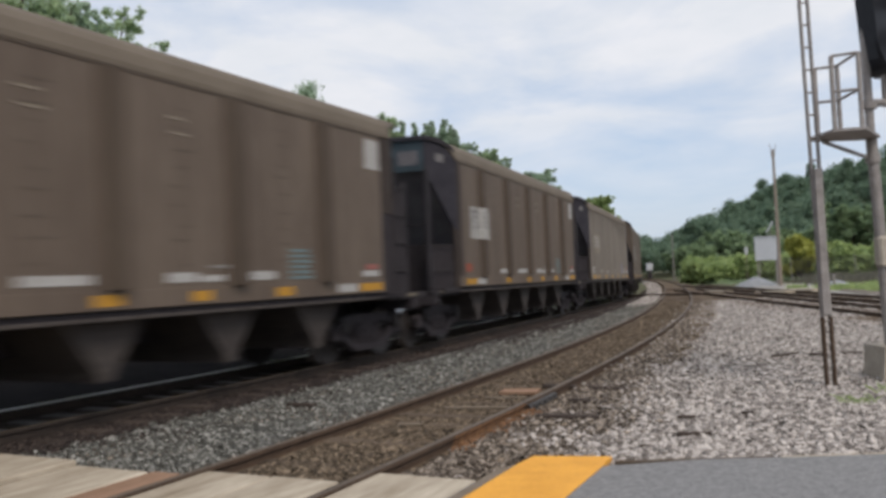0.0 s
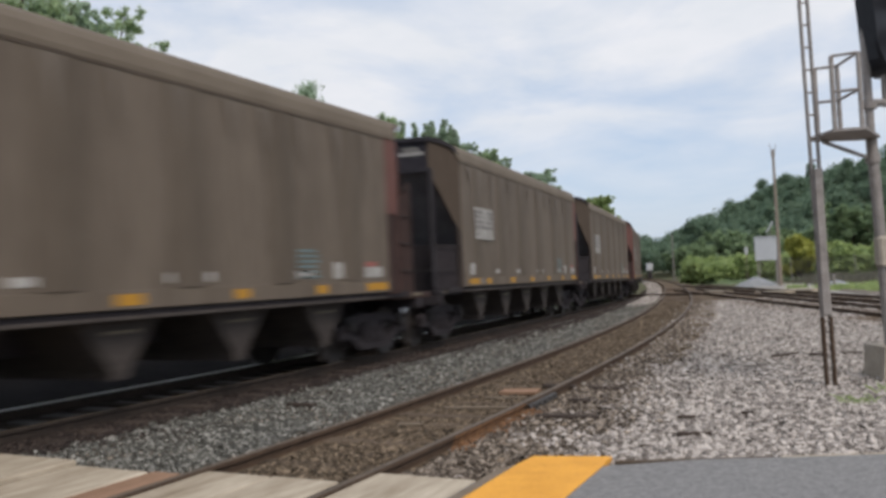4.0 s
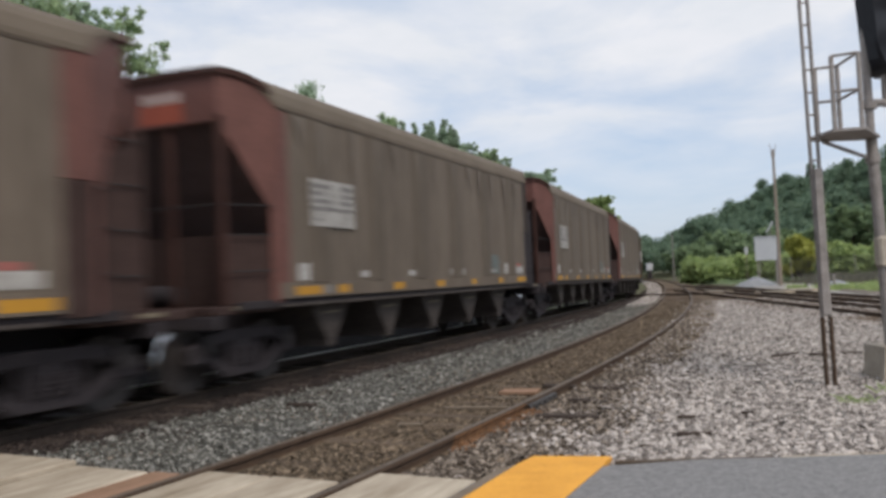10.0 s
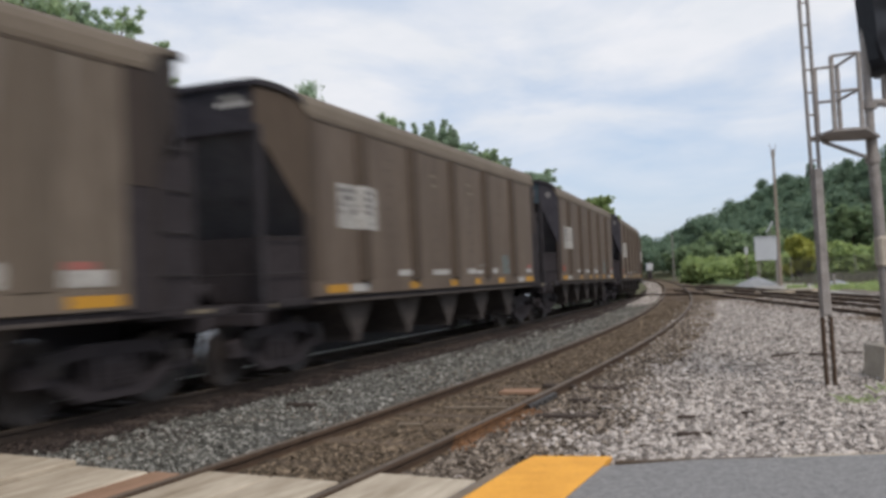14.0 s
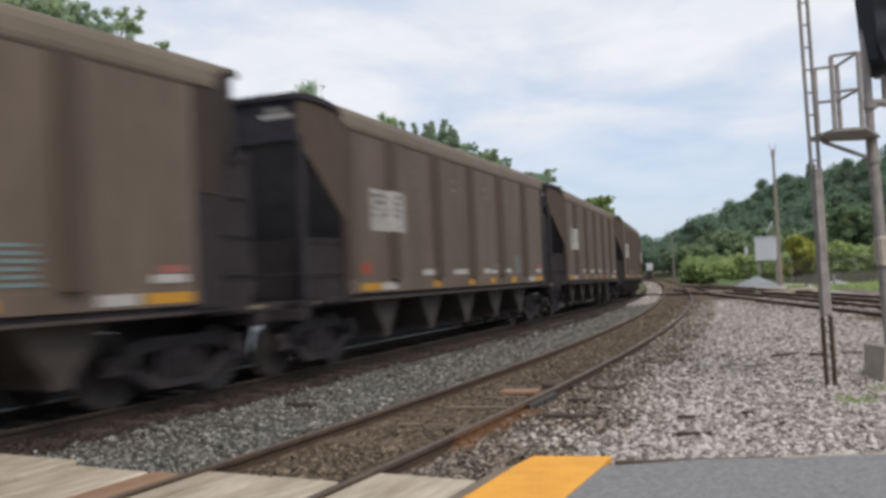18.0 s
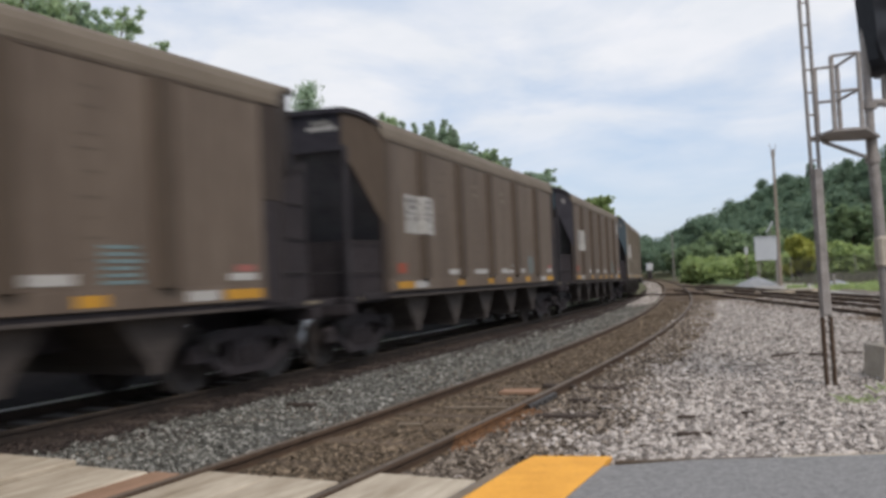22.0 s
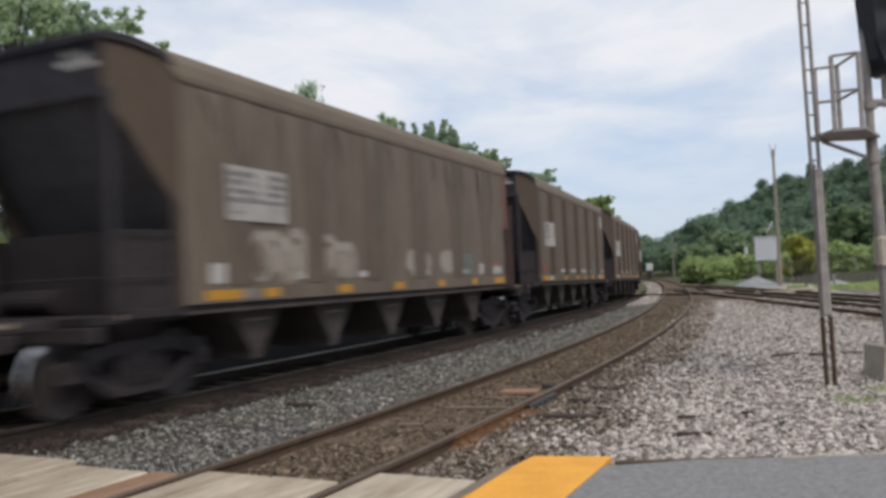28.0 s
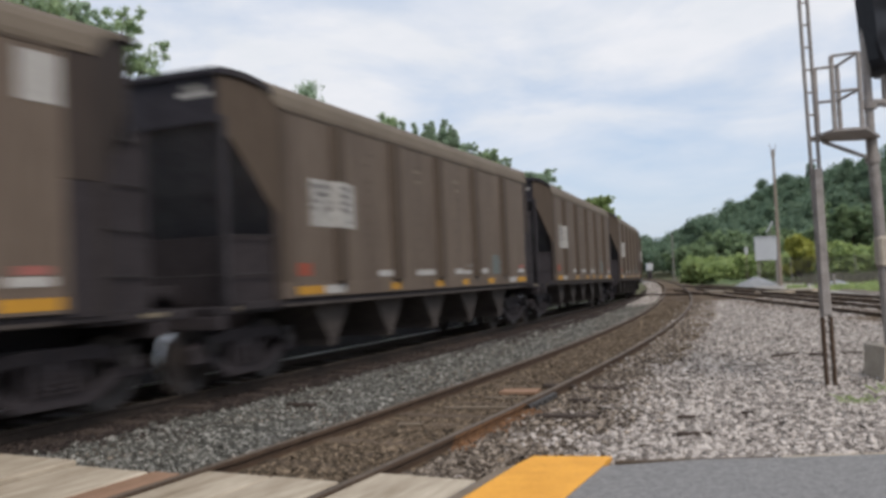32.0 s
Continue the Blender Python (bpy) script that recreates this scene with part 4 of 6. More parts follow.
        if "tag" in extras:
            plate("red_tag", "red_tag", M_ORNG, 0.40, 0.78, SILL + 0.33, SILL + 0.52, 0.003, "small orange-red placard")
        elif not ribbed:
            plate("stencil", "stencil_first", M_WHITE, 0.48, 1.08, SILL + 0.26, SILL + 0.52, 0.003, "white stencilled data block")
        if "patch" in extras:
            plate("white_patch", "white_patch", M_WHITE, 2 * SIDE_X - 0.38, 2 * SIDE_X + 0.09, EAVE - 0.66, EAVE - 0.14, 0.003, "white painted square near the roof")
        if "decal" in extras:
            for i in range(6):
                plate("decal_line", "decal_line%d" % i, M_VIOLET if "violet" in extras else M_BLUES, 9.05, 9.62 - 0.04 * (i % 3), SILL + 0.29 + 0.08 * i, SILL + 0.33 + 0.08 * i, 0.003, "faded blue line of lettering")
        for i in range(4 if ribbed else 0):
            plate("stencil_line", "stencil_line%d" % i, M_FADE2, 4.62 + 2.08 * (i // 2) + 0.06 * (i % 2), 4.90 + 2.08 * (i // 2) + 0.05 * (i % 2), 3.52 - 0.19 * (i % 2), 3.55 - 0.19 * (i % 2), 0.005)
        for i in range(4 if ribbed else 0):
            def stains(bm, i=i):
                pick = random.Random(40 + i)
                for q in range(9):
                    d, z = -SIDE_X + 2.72 + i * 2.08 + pick.uniform(-0.1, 0.1), 1.75 + 0.24 * q + pick.uniform(-0.05, 0.05)
                    w = pick.uniform(0.07, 0.2)
                    prism(bm, [(d - w, z), (d - w * 0.3, z - 0.022), (d + w, z + 0.004), (d + w * 0.4, z + 0.026)], "y", -HALF_W - 0.004, -HALF_W - 0.001)
            part("weep_stain", cached("weep_stain%d" % i, M_SEAM, stains), None, side, "column of dark rusty weep stains")["kind"] = "stuff"
        # reporting marks as bars on a pale block, over the rib where there is one
        z0, z1 = 2.30, 3.04
        pieces = ((0.80, 1.455, 0.003), (1.885, 2.20, 0.003)) if ribbed else ((0.82, 2.18, 0.033),)
        for n_piece, (d0, d1, y) in enumerate(pieces):
            panel = plate("marking_panel", "marking_panel%d%d" % (n_piece, ribbed), M_FADE2 if side_mat is M_FADE else M_PANEL, d0, d1, z0, z1, y, "pale block of worn white lettering")
            def lettering(bm, d0=d0, d1=d1, y=y):
                pick = random.Random(61)
                for i, (zz, hh) in enumerate(((2.90, 0.075), (2.78, 0.08), (2.665, 0.075), (2.55, 0.07), (2.40, 0.03))):
                    d = d0 + 0.05
                    while d < d1 - 0.08:
                        w = min(pick.uniform(0.05, 0.20), d1 - 0.04 - d)
                        if abs(d - (d0 + d1) / 2) > 0.05 and pick.random() < (0.86 if i < 4 else 0.2):
                            box(bm, (-SIDE_X + d, -HALF_W - y - 0.006, zz - pick.uniform(0, 0.012)), (-SIDE_X + d + w, -HALF_W - y - 0.0035, zz + hh * pick.uniform(0.7, 1.1)))
                        d += w + pick.uniform(0.02, 0.06)
            part("lettering", cached("lettering%d%d" % (n_piece, ribbed), M_WHITE if side_mat is M_FADE else M_LETTER, lettering), None, panel)["kind"] = "stuff"
        if ribbed:
            x, h = -SIDE_X + 1.67, -HALF_W
            part("marking_panel", cached("marking_fold", M_FADE2 if side_mat is M_FADE else M_PANEL, lambda bm: prism(bm, [(x - 0.21, h - 0.006), (x - 0.125, h - 0.106), (x + 0.125, h - 0.106), (x + 0.21, h - 0.006),
                 (x + 0.205, h - 0.0025), (x + 0.12, h - 0.102), (x - 0.12, h - 0.102), (x - 0.205, h - 0.0025)], "z", z0, z1)), None, side, "pale block of worn white lettering folded over the rib")
            part("lettering", cached("lettering_fold", M_LETTER, lambda bm: [box(bm, (x - 0.09, h - 0.109, z), (x + 0.09, h - 0.1065, z + 0.07)) for z in (2.90, 2.78, 2.665, 2.55)]), None, side)["kind"] = "stuff"
        rng = random.Random(17)
        if "scrawl" in extras:
            for i in range(9):
                cx, cz, rx, rz_ = 1.55 + 0.30 * i, SILL + 0.60 + 0.10 * math.sin(i * 2.3), rng.uniform(0.19, 0.27), rng.uniform(0.22, 0.34)
                part("paint_loop", cached("paint_loop%d" % i, M_SCRAWL, lambda bm, cx=cx, cz=cz, rx=rx, rz_=rz_, i=i: loop(bm, cx, cz, rx, rz_, 0.065, 0.0005 * i)), None, side, "sprayed loop of dull white paint")
                if i:
                    part("paint_fill", cached("paint_fill%d" % i, M_FADE2, lambda bm, cx=cx, cz=cz, rx=rx, rz_=rz_: blob(bm, -SIDE_X + cx, cz - 0.05, rx * 0.8, rz_ * 0.9, rng)), None, side, "dull patch of sprayed filler paint")
            for i in range(5):
                d0, w, hh = (6.4, 6.7, 7.0, 8.0, 8.25)[i], rng.uniform(0.2, 0.34), rng.uniform(0.24, 0.42)
                part("paint_scrawl", cached("paint_scrawl%d" % i, M_SCRAWL, lambda bm, d0=d0, w=w, hh=hh: blob(bm, -SIDE_X + d0, SILL + 0.56, w, hh, rng)), None, side, "patch of dull white spray paint")
        if "smudge" in extras:
            for i in range(7):
                w, hh = rng.uniform(0.12, 0.26), rng.uniform(0.2, 0.42)
                part("paint_trace", cached("smudge%d" % i, M_FADE2 if i % 3 else M_SCRAWL, lambda bm, i=i, w=w, hh=hh: blob(bm, -SIDE_X + SMUDGE + 0.23 * i, SILL + 0.72 + 0.2 * math.sin(2.1 * i), w, hh, rng)), None, side, "faded patch of old pale spray paint")
        if "wash" in extras:
            for i in range(46):
                d0, z0 = 0.6 + 10.5 * ((i * 0.618) % 1.0), SILL + rng.uniform(0.25, 2.0)
                w, hh = rng.uniform(0.12, 0.46), rng.uniform(0.14, 0.62)
                part("paint_trace", cached("paint_trace%d" % i, M_FADE2 if i % 3 else M_SCRAWL, lambda bm, d0=d0, w=w, z0=z0, hh=hh: blob(bm, -SIDE_X + d0, z0 + hh / 2, w, hh, rng)), None, side, "faded patch of old pale spray paint")
    part("roof", cached("roof", M_ROOF, make_roof), None, car)
    part("roof_cap", cached("roof_cap", M_REDD if end_mat is M_RED else M_SOOT, make_cap_sheet), None, car, "sooty sheet over the roof's front edge")
    part("roof_cap", cached("roof_cap_rear", M_RED if rear_mat is M_RED else M_SOOT, lambda bm: make_cap_sheet(bm, ((-END_X - TAIL - 0.33, END_W + 0.10), (-END_X - TAIL - 0.506, END_W + 0.024)))), None, car, "painted sheet over the roof's rear edge")
    part("running_board", cached("running_board", M_GALV, pbox((-END_X + 0.2, -0.28, RIDGE + 0.05), (END_X - 0.2, 0.28, RIDGE + 0.085))), None, car)
    part("air_reservoir", cached("air_reservoir", M_REAR, lambda bm: tube(bm, (6.50, -0.75, 1.32), (6.50, 0.25, 1.32), 0.15, n=16)), None, car)
    part("brake_wheel", cached("brake_wheel", M_DARK, make_brake_wheel), None, car)
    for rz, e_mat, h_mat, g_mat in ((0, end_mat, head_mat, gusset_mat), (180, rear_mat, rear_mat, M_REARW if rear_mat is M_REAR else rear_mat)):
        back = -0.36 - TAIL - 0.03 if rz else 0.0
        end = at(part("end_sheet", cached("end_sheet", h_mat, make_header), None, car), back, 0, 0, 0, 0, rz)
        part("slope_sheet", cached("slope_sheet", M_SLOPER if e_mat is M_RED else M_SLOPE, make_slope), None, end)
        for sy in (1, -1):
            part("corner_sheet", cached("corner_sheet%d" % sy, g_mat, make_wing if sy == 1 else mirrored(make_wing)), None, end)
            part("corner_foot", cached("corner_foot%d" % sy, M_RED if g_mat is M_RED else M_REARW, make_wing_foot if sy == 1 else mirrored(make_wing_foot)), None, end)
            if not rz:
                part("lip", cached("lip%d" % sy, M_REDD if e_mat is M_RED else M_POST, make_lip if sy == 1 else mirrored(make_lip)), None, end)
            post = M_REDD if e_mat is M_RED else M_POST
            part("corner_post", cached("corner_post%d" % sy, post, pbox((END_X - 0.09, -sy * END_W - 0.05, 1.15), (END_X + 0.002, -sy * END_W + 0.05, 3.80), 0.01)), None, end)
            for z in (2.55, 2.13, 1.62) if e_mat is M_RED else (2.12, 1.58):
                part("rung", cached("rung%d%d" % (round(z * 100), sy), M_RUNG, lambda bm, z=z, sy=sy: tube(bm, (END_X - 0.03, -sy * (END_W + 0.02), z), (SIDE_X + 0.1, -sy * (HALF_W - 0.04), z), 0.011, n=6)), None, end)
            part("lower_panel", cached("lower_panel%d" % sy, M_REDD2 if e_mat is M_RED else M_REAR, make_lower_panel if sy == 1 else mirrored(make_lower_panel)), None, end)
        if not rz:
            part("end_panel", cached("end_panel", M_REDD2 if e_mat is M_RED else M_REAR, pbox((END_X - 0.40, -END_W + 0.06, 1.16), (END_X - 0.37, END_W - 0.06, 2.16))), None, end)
            z = 2.55 if e_mat is M_RED or h_mat in (M_TEAL, M_HEADG) else 1.58
            part("grab_iron", cached("grab_iron%d" % round(z * 100), M_RUNG, lambda bm, z=z: tube(bm, (END_X + 0.03, -END_W, z), (END_X + 0.03, END_W, z), 0.012, n=6)), None, end)
            if e_mat is M_RED or h_mat in (M_TEAL, M_HEADG):
                part("end_post", cached("end_post", post, pbox((END_X - 0.11, 0.16, 1.15), (END_X - 0.045, 0.30, 3.80), 0.01)), None, end)
        if rz == 180:
            for sy in (1, -1):
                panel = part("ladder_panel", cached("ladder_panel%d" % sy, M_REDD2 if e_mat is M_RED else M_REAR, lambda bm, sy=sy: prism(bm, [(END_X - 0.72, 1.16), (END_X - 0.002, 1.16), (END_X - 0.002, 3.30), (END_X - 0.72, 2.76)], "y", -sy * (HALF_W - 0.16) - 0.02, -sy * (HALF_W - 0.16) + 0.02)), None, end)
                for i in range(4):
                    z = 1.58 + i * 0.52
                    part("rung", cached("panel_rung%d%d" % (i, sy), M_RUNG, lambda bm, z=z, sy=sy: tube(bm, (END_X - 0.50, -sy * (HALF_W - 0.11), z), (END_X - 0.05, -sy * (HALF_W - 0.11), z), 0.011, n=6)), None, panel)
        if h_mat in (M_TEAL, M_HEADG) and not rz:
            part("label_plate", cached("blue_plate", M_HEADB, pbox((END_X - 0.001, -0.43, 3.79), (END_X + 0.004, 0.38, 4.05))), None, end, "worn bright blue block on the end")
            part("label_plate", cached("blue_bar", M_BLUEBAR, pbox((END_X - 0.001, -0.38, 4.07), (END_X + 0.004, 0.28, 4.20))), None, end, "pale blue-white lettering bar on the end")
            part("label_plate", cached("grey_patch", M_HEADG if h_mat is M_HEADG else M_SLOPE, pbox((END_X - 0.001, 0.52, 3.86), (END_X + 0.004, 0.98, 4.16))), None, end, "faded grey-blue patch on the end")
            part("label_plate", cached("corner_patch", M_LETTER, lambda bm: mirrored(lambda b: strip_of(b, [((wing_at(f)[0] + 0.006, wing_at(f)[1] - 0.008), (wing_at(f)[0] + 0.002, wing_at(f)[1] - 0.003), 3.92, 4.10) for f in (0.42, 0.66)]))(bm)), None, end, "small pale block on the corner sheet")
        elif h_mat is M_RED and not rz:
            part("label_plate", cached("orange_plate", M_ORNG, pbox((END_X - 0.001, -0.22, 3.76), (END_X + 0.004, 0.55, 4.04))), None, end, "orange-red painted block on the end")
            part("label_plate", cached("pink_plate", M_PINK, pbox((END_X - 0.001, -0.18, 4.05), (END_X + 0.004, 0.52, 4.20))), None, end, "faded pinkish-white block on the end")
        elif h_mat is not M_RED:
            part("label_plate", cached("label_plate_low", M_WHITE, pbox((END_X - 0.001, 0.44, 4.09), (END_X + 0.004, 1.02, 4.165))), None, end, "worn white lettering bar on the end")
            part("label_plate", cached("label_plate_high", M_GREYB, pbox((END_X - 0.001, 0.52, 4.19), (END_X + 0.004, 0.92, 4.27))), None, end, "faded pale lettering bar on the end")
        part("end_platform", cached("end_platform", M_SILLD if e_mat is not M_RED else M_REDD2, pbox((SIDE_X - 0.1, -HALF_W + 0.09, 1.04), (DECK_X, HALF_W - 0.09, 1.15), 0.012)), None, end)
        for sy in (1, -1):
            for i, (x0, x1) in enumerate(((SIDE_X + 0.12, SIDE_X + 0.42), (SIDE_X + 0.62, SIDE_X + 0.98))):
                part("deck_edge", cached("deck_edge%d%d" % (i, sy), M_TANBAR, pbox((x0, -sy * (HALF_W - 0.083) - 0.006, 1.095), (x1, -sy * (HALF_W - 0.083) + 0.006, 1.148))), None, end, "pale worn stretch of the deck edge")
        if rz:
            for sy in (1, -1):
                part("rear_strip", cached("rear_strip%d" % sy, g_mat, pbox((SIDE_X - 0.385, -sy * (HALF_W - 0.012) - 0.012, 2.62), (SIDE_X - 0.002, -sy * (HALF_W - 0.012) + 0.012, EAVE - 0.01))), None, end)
                # Dark sheet added over the open lower bay, in place of its shade.
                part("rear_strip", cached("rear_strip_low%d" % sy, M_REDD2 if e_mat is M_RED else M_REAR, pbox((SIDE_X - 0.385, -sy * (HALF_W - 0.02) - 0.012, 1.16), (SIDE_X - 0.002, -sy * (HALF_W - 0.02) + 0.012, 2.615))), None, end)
        at(part("end_sill", cached("end_sill", M_DARK, pbox((DECK_X - 0.12, -HALF_W + 0.02, 0.86), (DECK_X + 0.03, HALF_W - 0.02, 1.035), 0.012)), None, car), 0, 0, 0, 0, 0, rz)
        at(part("coupler", cached("coupler", M_DARK, lambda bm: (box(bm, (DECK_X, -0.09, 0.76), (7.52, 0.09, 0.94), 0.02), box(bm, (7.40, -0.17, 0.74), (7.63, 0.13, 0.99), 0.04))), None, car), 0, 0, 0, 0, 0, rz)
        at(part("brake_hose", cached("brake_hose", M_SOOT, lambda bm: (tube(bm, (7.05, -0.4, 0.85), (7.3, -0.36, 0.42), 0.025, n=6), tube(bm, (7.3, -0.36, 0.42), (7.6, -0.1, 0.36), 0.025, n=6))), None, car), 0, 0, 0, 0, 0, rz)
    part("centre_sill", cached("centre_sill", M_DARK, pbox((-7.0, -0.20, 0.70), (7.0, 0.20, 1.10), 0.01)), None, car)
    for i in range(5):
        pocket = part("hopper", cached("hopper%d" % i, M_HOPPER, lambda bm, i=i: (make_hopper(bm), bmesh.ops.translate(bm, vec=((i - 2) * 2.08, 0, 0), verts=bm.verts[:]))), None, car)
        if not ribbed or "wash" in extras:
            part("flange", cached("flange%d" % i, M_TANBAR, lambda bm, i=i: [box(bm, ((i - 2) * 2.08 - 0.26, y0, 0.93), ((i - 2) * 2.08 + 0.26, y0 + 0.02, 0.965)) for y0 in (-1.382, 1.362)]), None, pocket, "pale tan flange across the hopper")
    for tx in (TRUCK_X, -TRUCK_X):
        truck = at(part("truck", cached("bolster", M_DARK, pbox((-0.24, -1.1, 0.42), (0.24, 1.1, 0.72), 0.02)), None, car), tx, 0, 0)
        for rz in (0, 180):
            at(part("side_frame", cached("side_frame", M_DARK, make_truck_frame), None, truck), 0, 0, 0, 0, 0, rz)
        for wx in (-WHEEL_BASE / 2, WHEEL_BASE / 2):
            wheelset = at(part("wheelset", cached("wheelset", M_WHEEL, make_wheelset), None, truck), wx, 0, 0.46)
            AXLES.append((car, wheelset, wx))
            for sy in (1, -1):
                at(part("bearing_cap", cached("bearing_cap", M_RUNG, make_cap), None, truck), wx, -sy * 1.14, 0.62)
    return car


# what each car of the train looks like, in running order
CAR_TEXT = {
    "R": "weathered grey-brown ribbed hopper car with coal-dark ends",
    "W": "weathered grey-brown ribbed hopper car with a white square under its roof",
    "T": "weathered grey-brown ribbed hopper car with a blue end sheet",
    "S": "weathered taupe smooth-sided hopper car with coal-dark ends",
    "D": "weathered taupe smooth-sided hopper car, dark front, oxide-red rear",
    "U": "pale dusty smooth-sided hopper car with a blue end sheet",
    "F": "pale dusty smooth-sided hopper car with coal-dark ends",
    "E": "weathered taupe smooth-sided hopper car with an oxide-red front end",
    "P": "pale ribbed hopper car with blue end sheet and old spray paint",
    "G": "taupe smooth-sided hopper car with white spray paint along its foot",
}


def build_train():
    cars = []
    order = "WTUDDDEDEEERTTRRRRTPFGWWRRRRRR"
    for k, c in enumerate(order):
        more = {"W": ("patch", "tag", "decal"), "T": ("tag", "decal"), "R": ("tag", "decal"), "P": ("wash",), "G": ("scrawl", "decal"), "F": ("decal", "violet"), "U": ("decal", "violet")}.get(c, ("decal",))
        if k in (1, 18):
            more += ("patch",)
        if k == SMUDGED:
            more += ("smudge",)
        if k in (11, 15):
            more = more[1:]
        if c in "RW":
            car = build_car(True, M_SIDE, M_SOOT, M_SOOT, M_RIB, CAR_TEXT[c], M_SOOT, more)
        elif c == "T":
            car = build_car(True, M_SIDE, M_SOOT, M_TEAL, M_SOOT, CAR_TEXT[c], M_SOOT, more)
        elif c == "P":
            car = build_car(True, M_PALE, M_SOOT, M_HEADG, M_TEAL, CAR_TEXT[c], M_SOOT, more)
        elif c == "E":
            car = build_car(False, M_SIDE2, M_RED, M_RED, M_RED, CAR_TEXT[c], M_SOOT, more)
        elif c == "D":
            car = build_car(False, M_SIDE2, M_SOOT, M_SOOT, M_RIB, CAR_TEXT[c], M_RED, more)
        elif c == "G":
            car = build_car(False, M_SIDE2, M_SOOT, M_SOOT, M_RIB, CAR_TEXT[c], M_RED, more)
        elif c == "U":
            car = build_car(False, M_FADE, M_SOOT, M_TEAL, M_SOOT, CAR_TEXT[c], M_SOOT, more)
        elif c == "F":
            car = build_car(False, M_FADE, M_SOOT, M_SOOT, M_RIB, CAR_TEXT[c], M_SOOT, more)
        else:
            car = build_car(False, M_SIDE2, M_SOOT, M_SOOT, M_RIB, CAR_TEXT[c], M_SOOT, more)
        cars.append(car)
    return cars


PITCH = 15.284


def car_travel(t):
    return 11.4439 * t - 0.00787 * t * t


def car_pose(k, t):
    """Pose of the k-th car at t seconds: its two trucks ride on the curved track."""
    front_edge = k * PITCH + 7.138 - car_travel(t)
    mid = front_edge + SIDE_X
    a, b = on_train(mid - TRUCK_X), on_train(mid + TRUCK_X)
    d = a - b
    c = (a + b) / 2
    return Matrix.Translation(c) @ Matrix.Rotation(math.atan2(d.y, d.x), 4, "Z") @ Matrix.Rotation(-math.atan2(d.z, math.hypot(d.x, d.y)), 4, "Y")


# ---- signal mast, pole, boxes ----
def build_signal():
    sx, sy, zb = 6.06, 11.42, -0.12
    mast = thing("signal_mast", "grey steel railway signal mast with ladder and caged platform", "railway signal", at=Matrix.Translation((sx, sy, zb)))
    bm = bmesh.new()
    prism(bm, [(-0.16, -0.30), (0.46, -0.30), (0.40, 0.46), (-0.08, 0.46)], "y", -0.22, 0.34)
    part("foundation", bm, M_CONCD, mast, "weathered concrete foundation block")
    bm = bmesh.new()
    tube(bm, (0.11, 0, 0.46), (0.025, 0, 3.4), 0.075, n=16)
    tube(bm, (0.025, 0, 3.4), (0, 0, 6.6), 0.058, n=16)
    part("mast_pipe", bm, M_GALV, mast)
    for z in (3.08, 3.84):
        bm = bmesh.new()
        tube(bm, (0.03, 0, z - 0.06), (0.03, 0, z + 0.06), 0.098, n=16)
        part("clamp", bm, M_GALV, mast)
    bm = bmesh.new()
    tube(bm, (-0.03, -0.02, 3.86), (0.32, -0.02, 3.86), 0.055, n=10)
    tube(bm, (0.27, -0.02, 3.80), (0.27, -0.02, 4.36), 0.06, n=10)
    part("bracket_arm", bm, M_GALV, mast)
    bm = bmesh.new()
    box(bm, (-0.02, -0.13, 1.55), (0.17, 0.06, 1.98), 0.03)
    part("junction_box", bm, M_CONCD, mast, "weathered tan junction box on the mast")
    # signal head: black backing with hoods
    head = part("signal_head", bmesh.new(), M_BLACKP, mast, "black signal head with rounded backing and hoods")
    head.matrix_local = pose(0.33, -0.20, 5.30, 0, -5, 26)
    bm = bmesh.new()
    n = 28
    out = []
    for i in range(n):
        a = 2 * math.pi * i / n
        out.append((0.46 * math.cos(a), 0.62 * math.sin(a) + (0.55 if math.sin(a) > 0 else -0.48)))
    prism(bm, out, "y", -0.03, 0.03)
    part("backing_plate", bm, M_BLACKP, head)
    bm = bmesh.new()
    prism(bm, [(0.29 * math.cos(a), 0.29 * math.sin(a) + (0.75 if math.sin(a) > 0 else -0.78)) for a in [2 * math.pi * (i + 0.5) / 20 for i in range(20)]], "y", 0.032, 0.36)
    part("lamp_housing", bm, M_BLACKP, head)
    for z in (-0.55, 0.0, 0.55):
        bm = bmesh.new()
        tube(bm, (0, -0.03, z), (0, -0.34, z), 0.15, n=18, caps=False)
        part("hood", bm, M_BLACKP, head)
    # platform and cage, reached from the ladder
    pz = 3.39
    bm = bmesh.new()
    prism(bm, [(-0.90, -0.80), (-0.50, -0.90), (0.10, -0.10), (0.06, 0.10), (-0.74, 0.06), (-0.92, -0.10)], "z", pz - 0.035, pz)
    part("platform", bm, M_GALV, mast)
    k = 0.024
    posts = {"a": (-0.72, -0.01), "b": (-0.46, -0.13), "c": (-0.81, -0.69), "d": (-0.52, -0.83)}
    top, mid = 4.38, 3.90
    for x, y in posts.values():
        bm = bmesh.new()
        box(bm, (x - k, y - k, pz), (x + k, y + k, top), 0.006)
        part("cage_post", bm, M_GALV, mast)
    for a, b in ("ab", "bd", "cd"):
        for z in (mid, top):
            bm = bmesh.new()
            tube(bm, (*posts[a], z), (*posts[b], z), 0.02, n=8)
            part("cage_rail", bm, M_GALV, mast)
    bm = bmesh.new()
    tube(bm, (-0.70, -0.1, pz - 0.06), (0.0, 0.0, 3.08), 0.028, n=8)
    part("brace", bm, M_GALV, mast)
    # ladder on the near side of the platform
    lx0, lx1, ly = -0.985, -0.875, -0.39
    for x in (lx0, lx1):
        bm = bmesh.new()
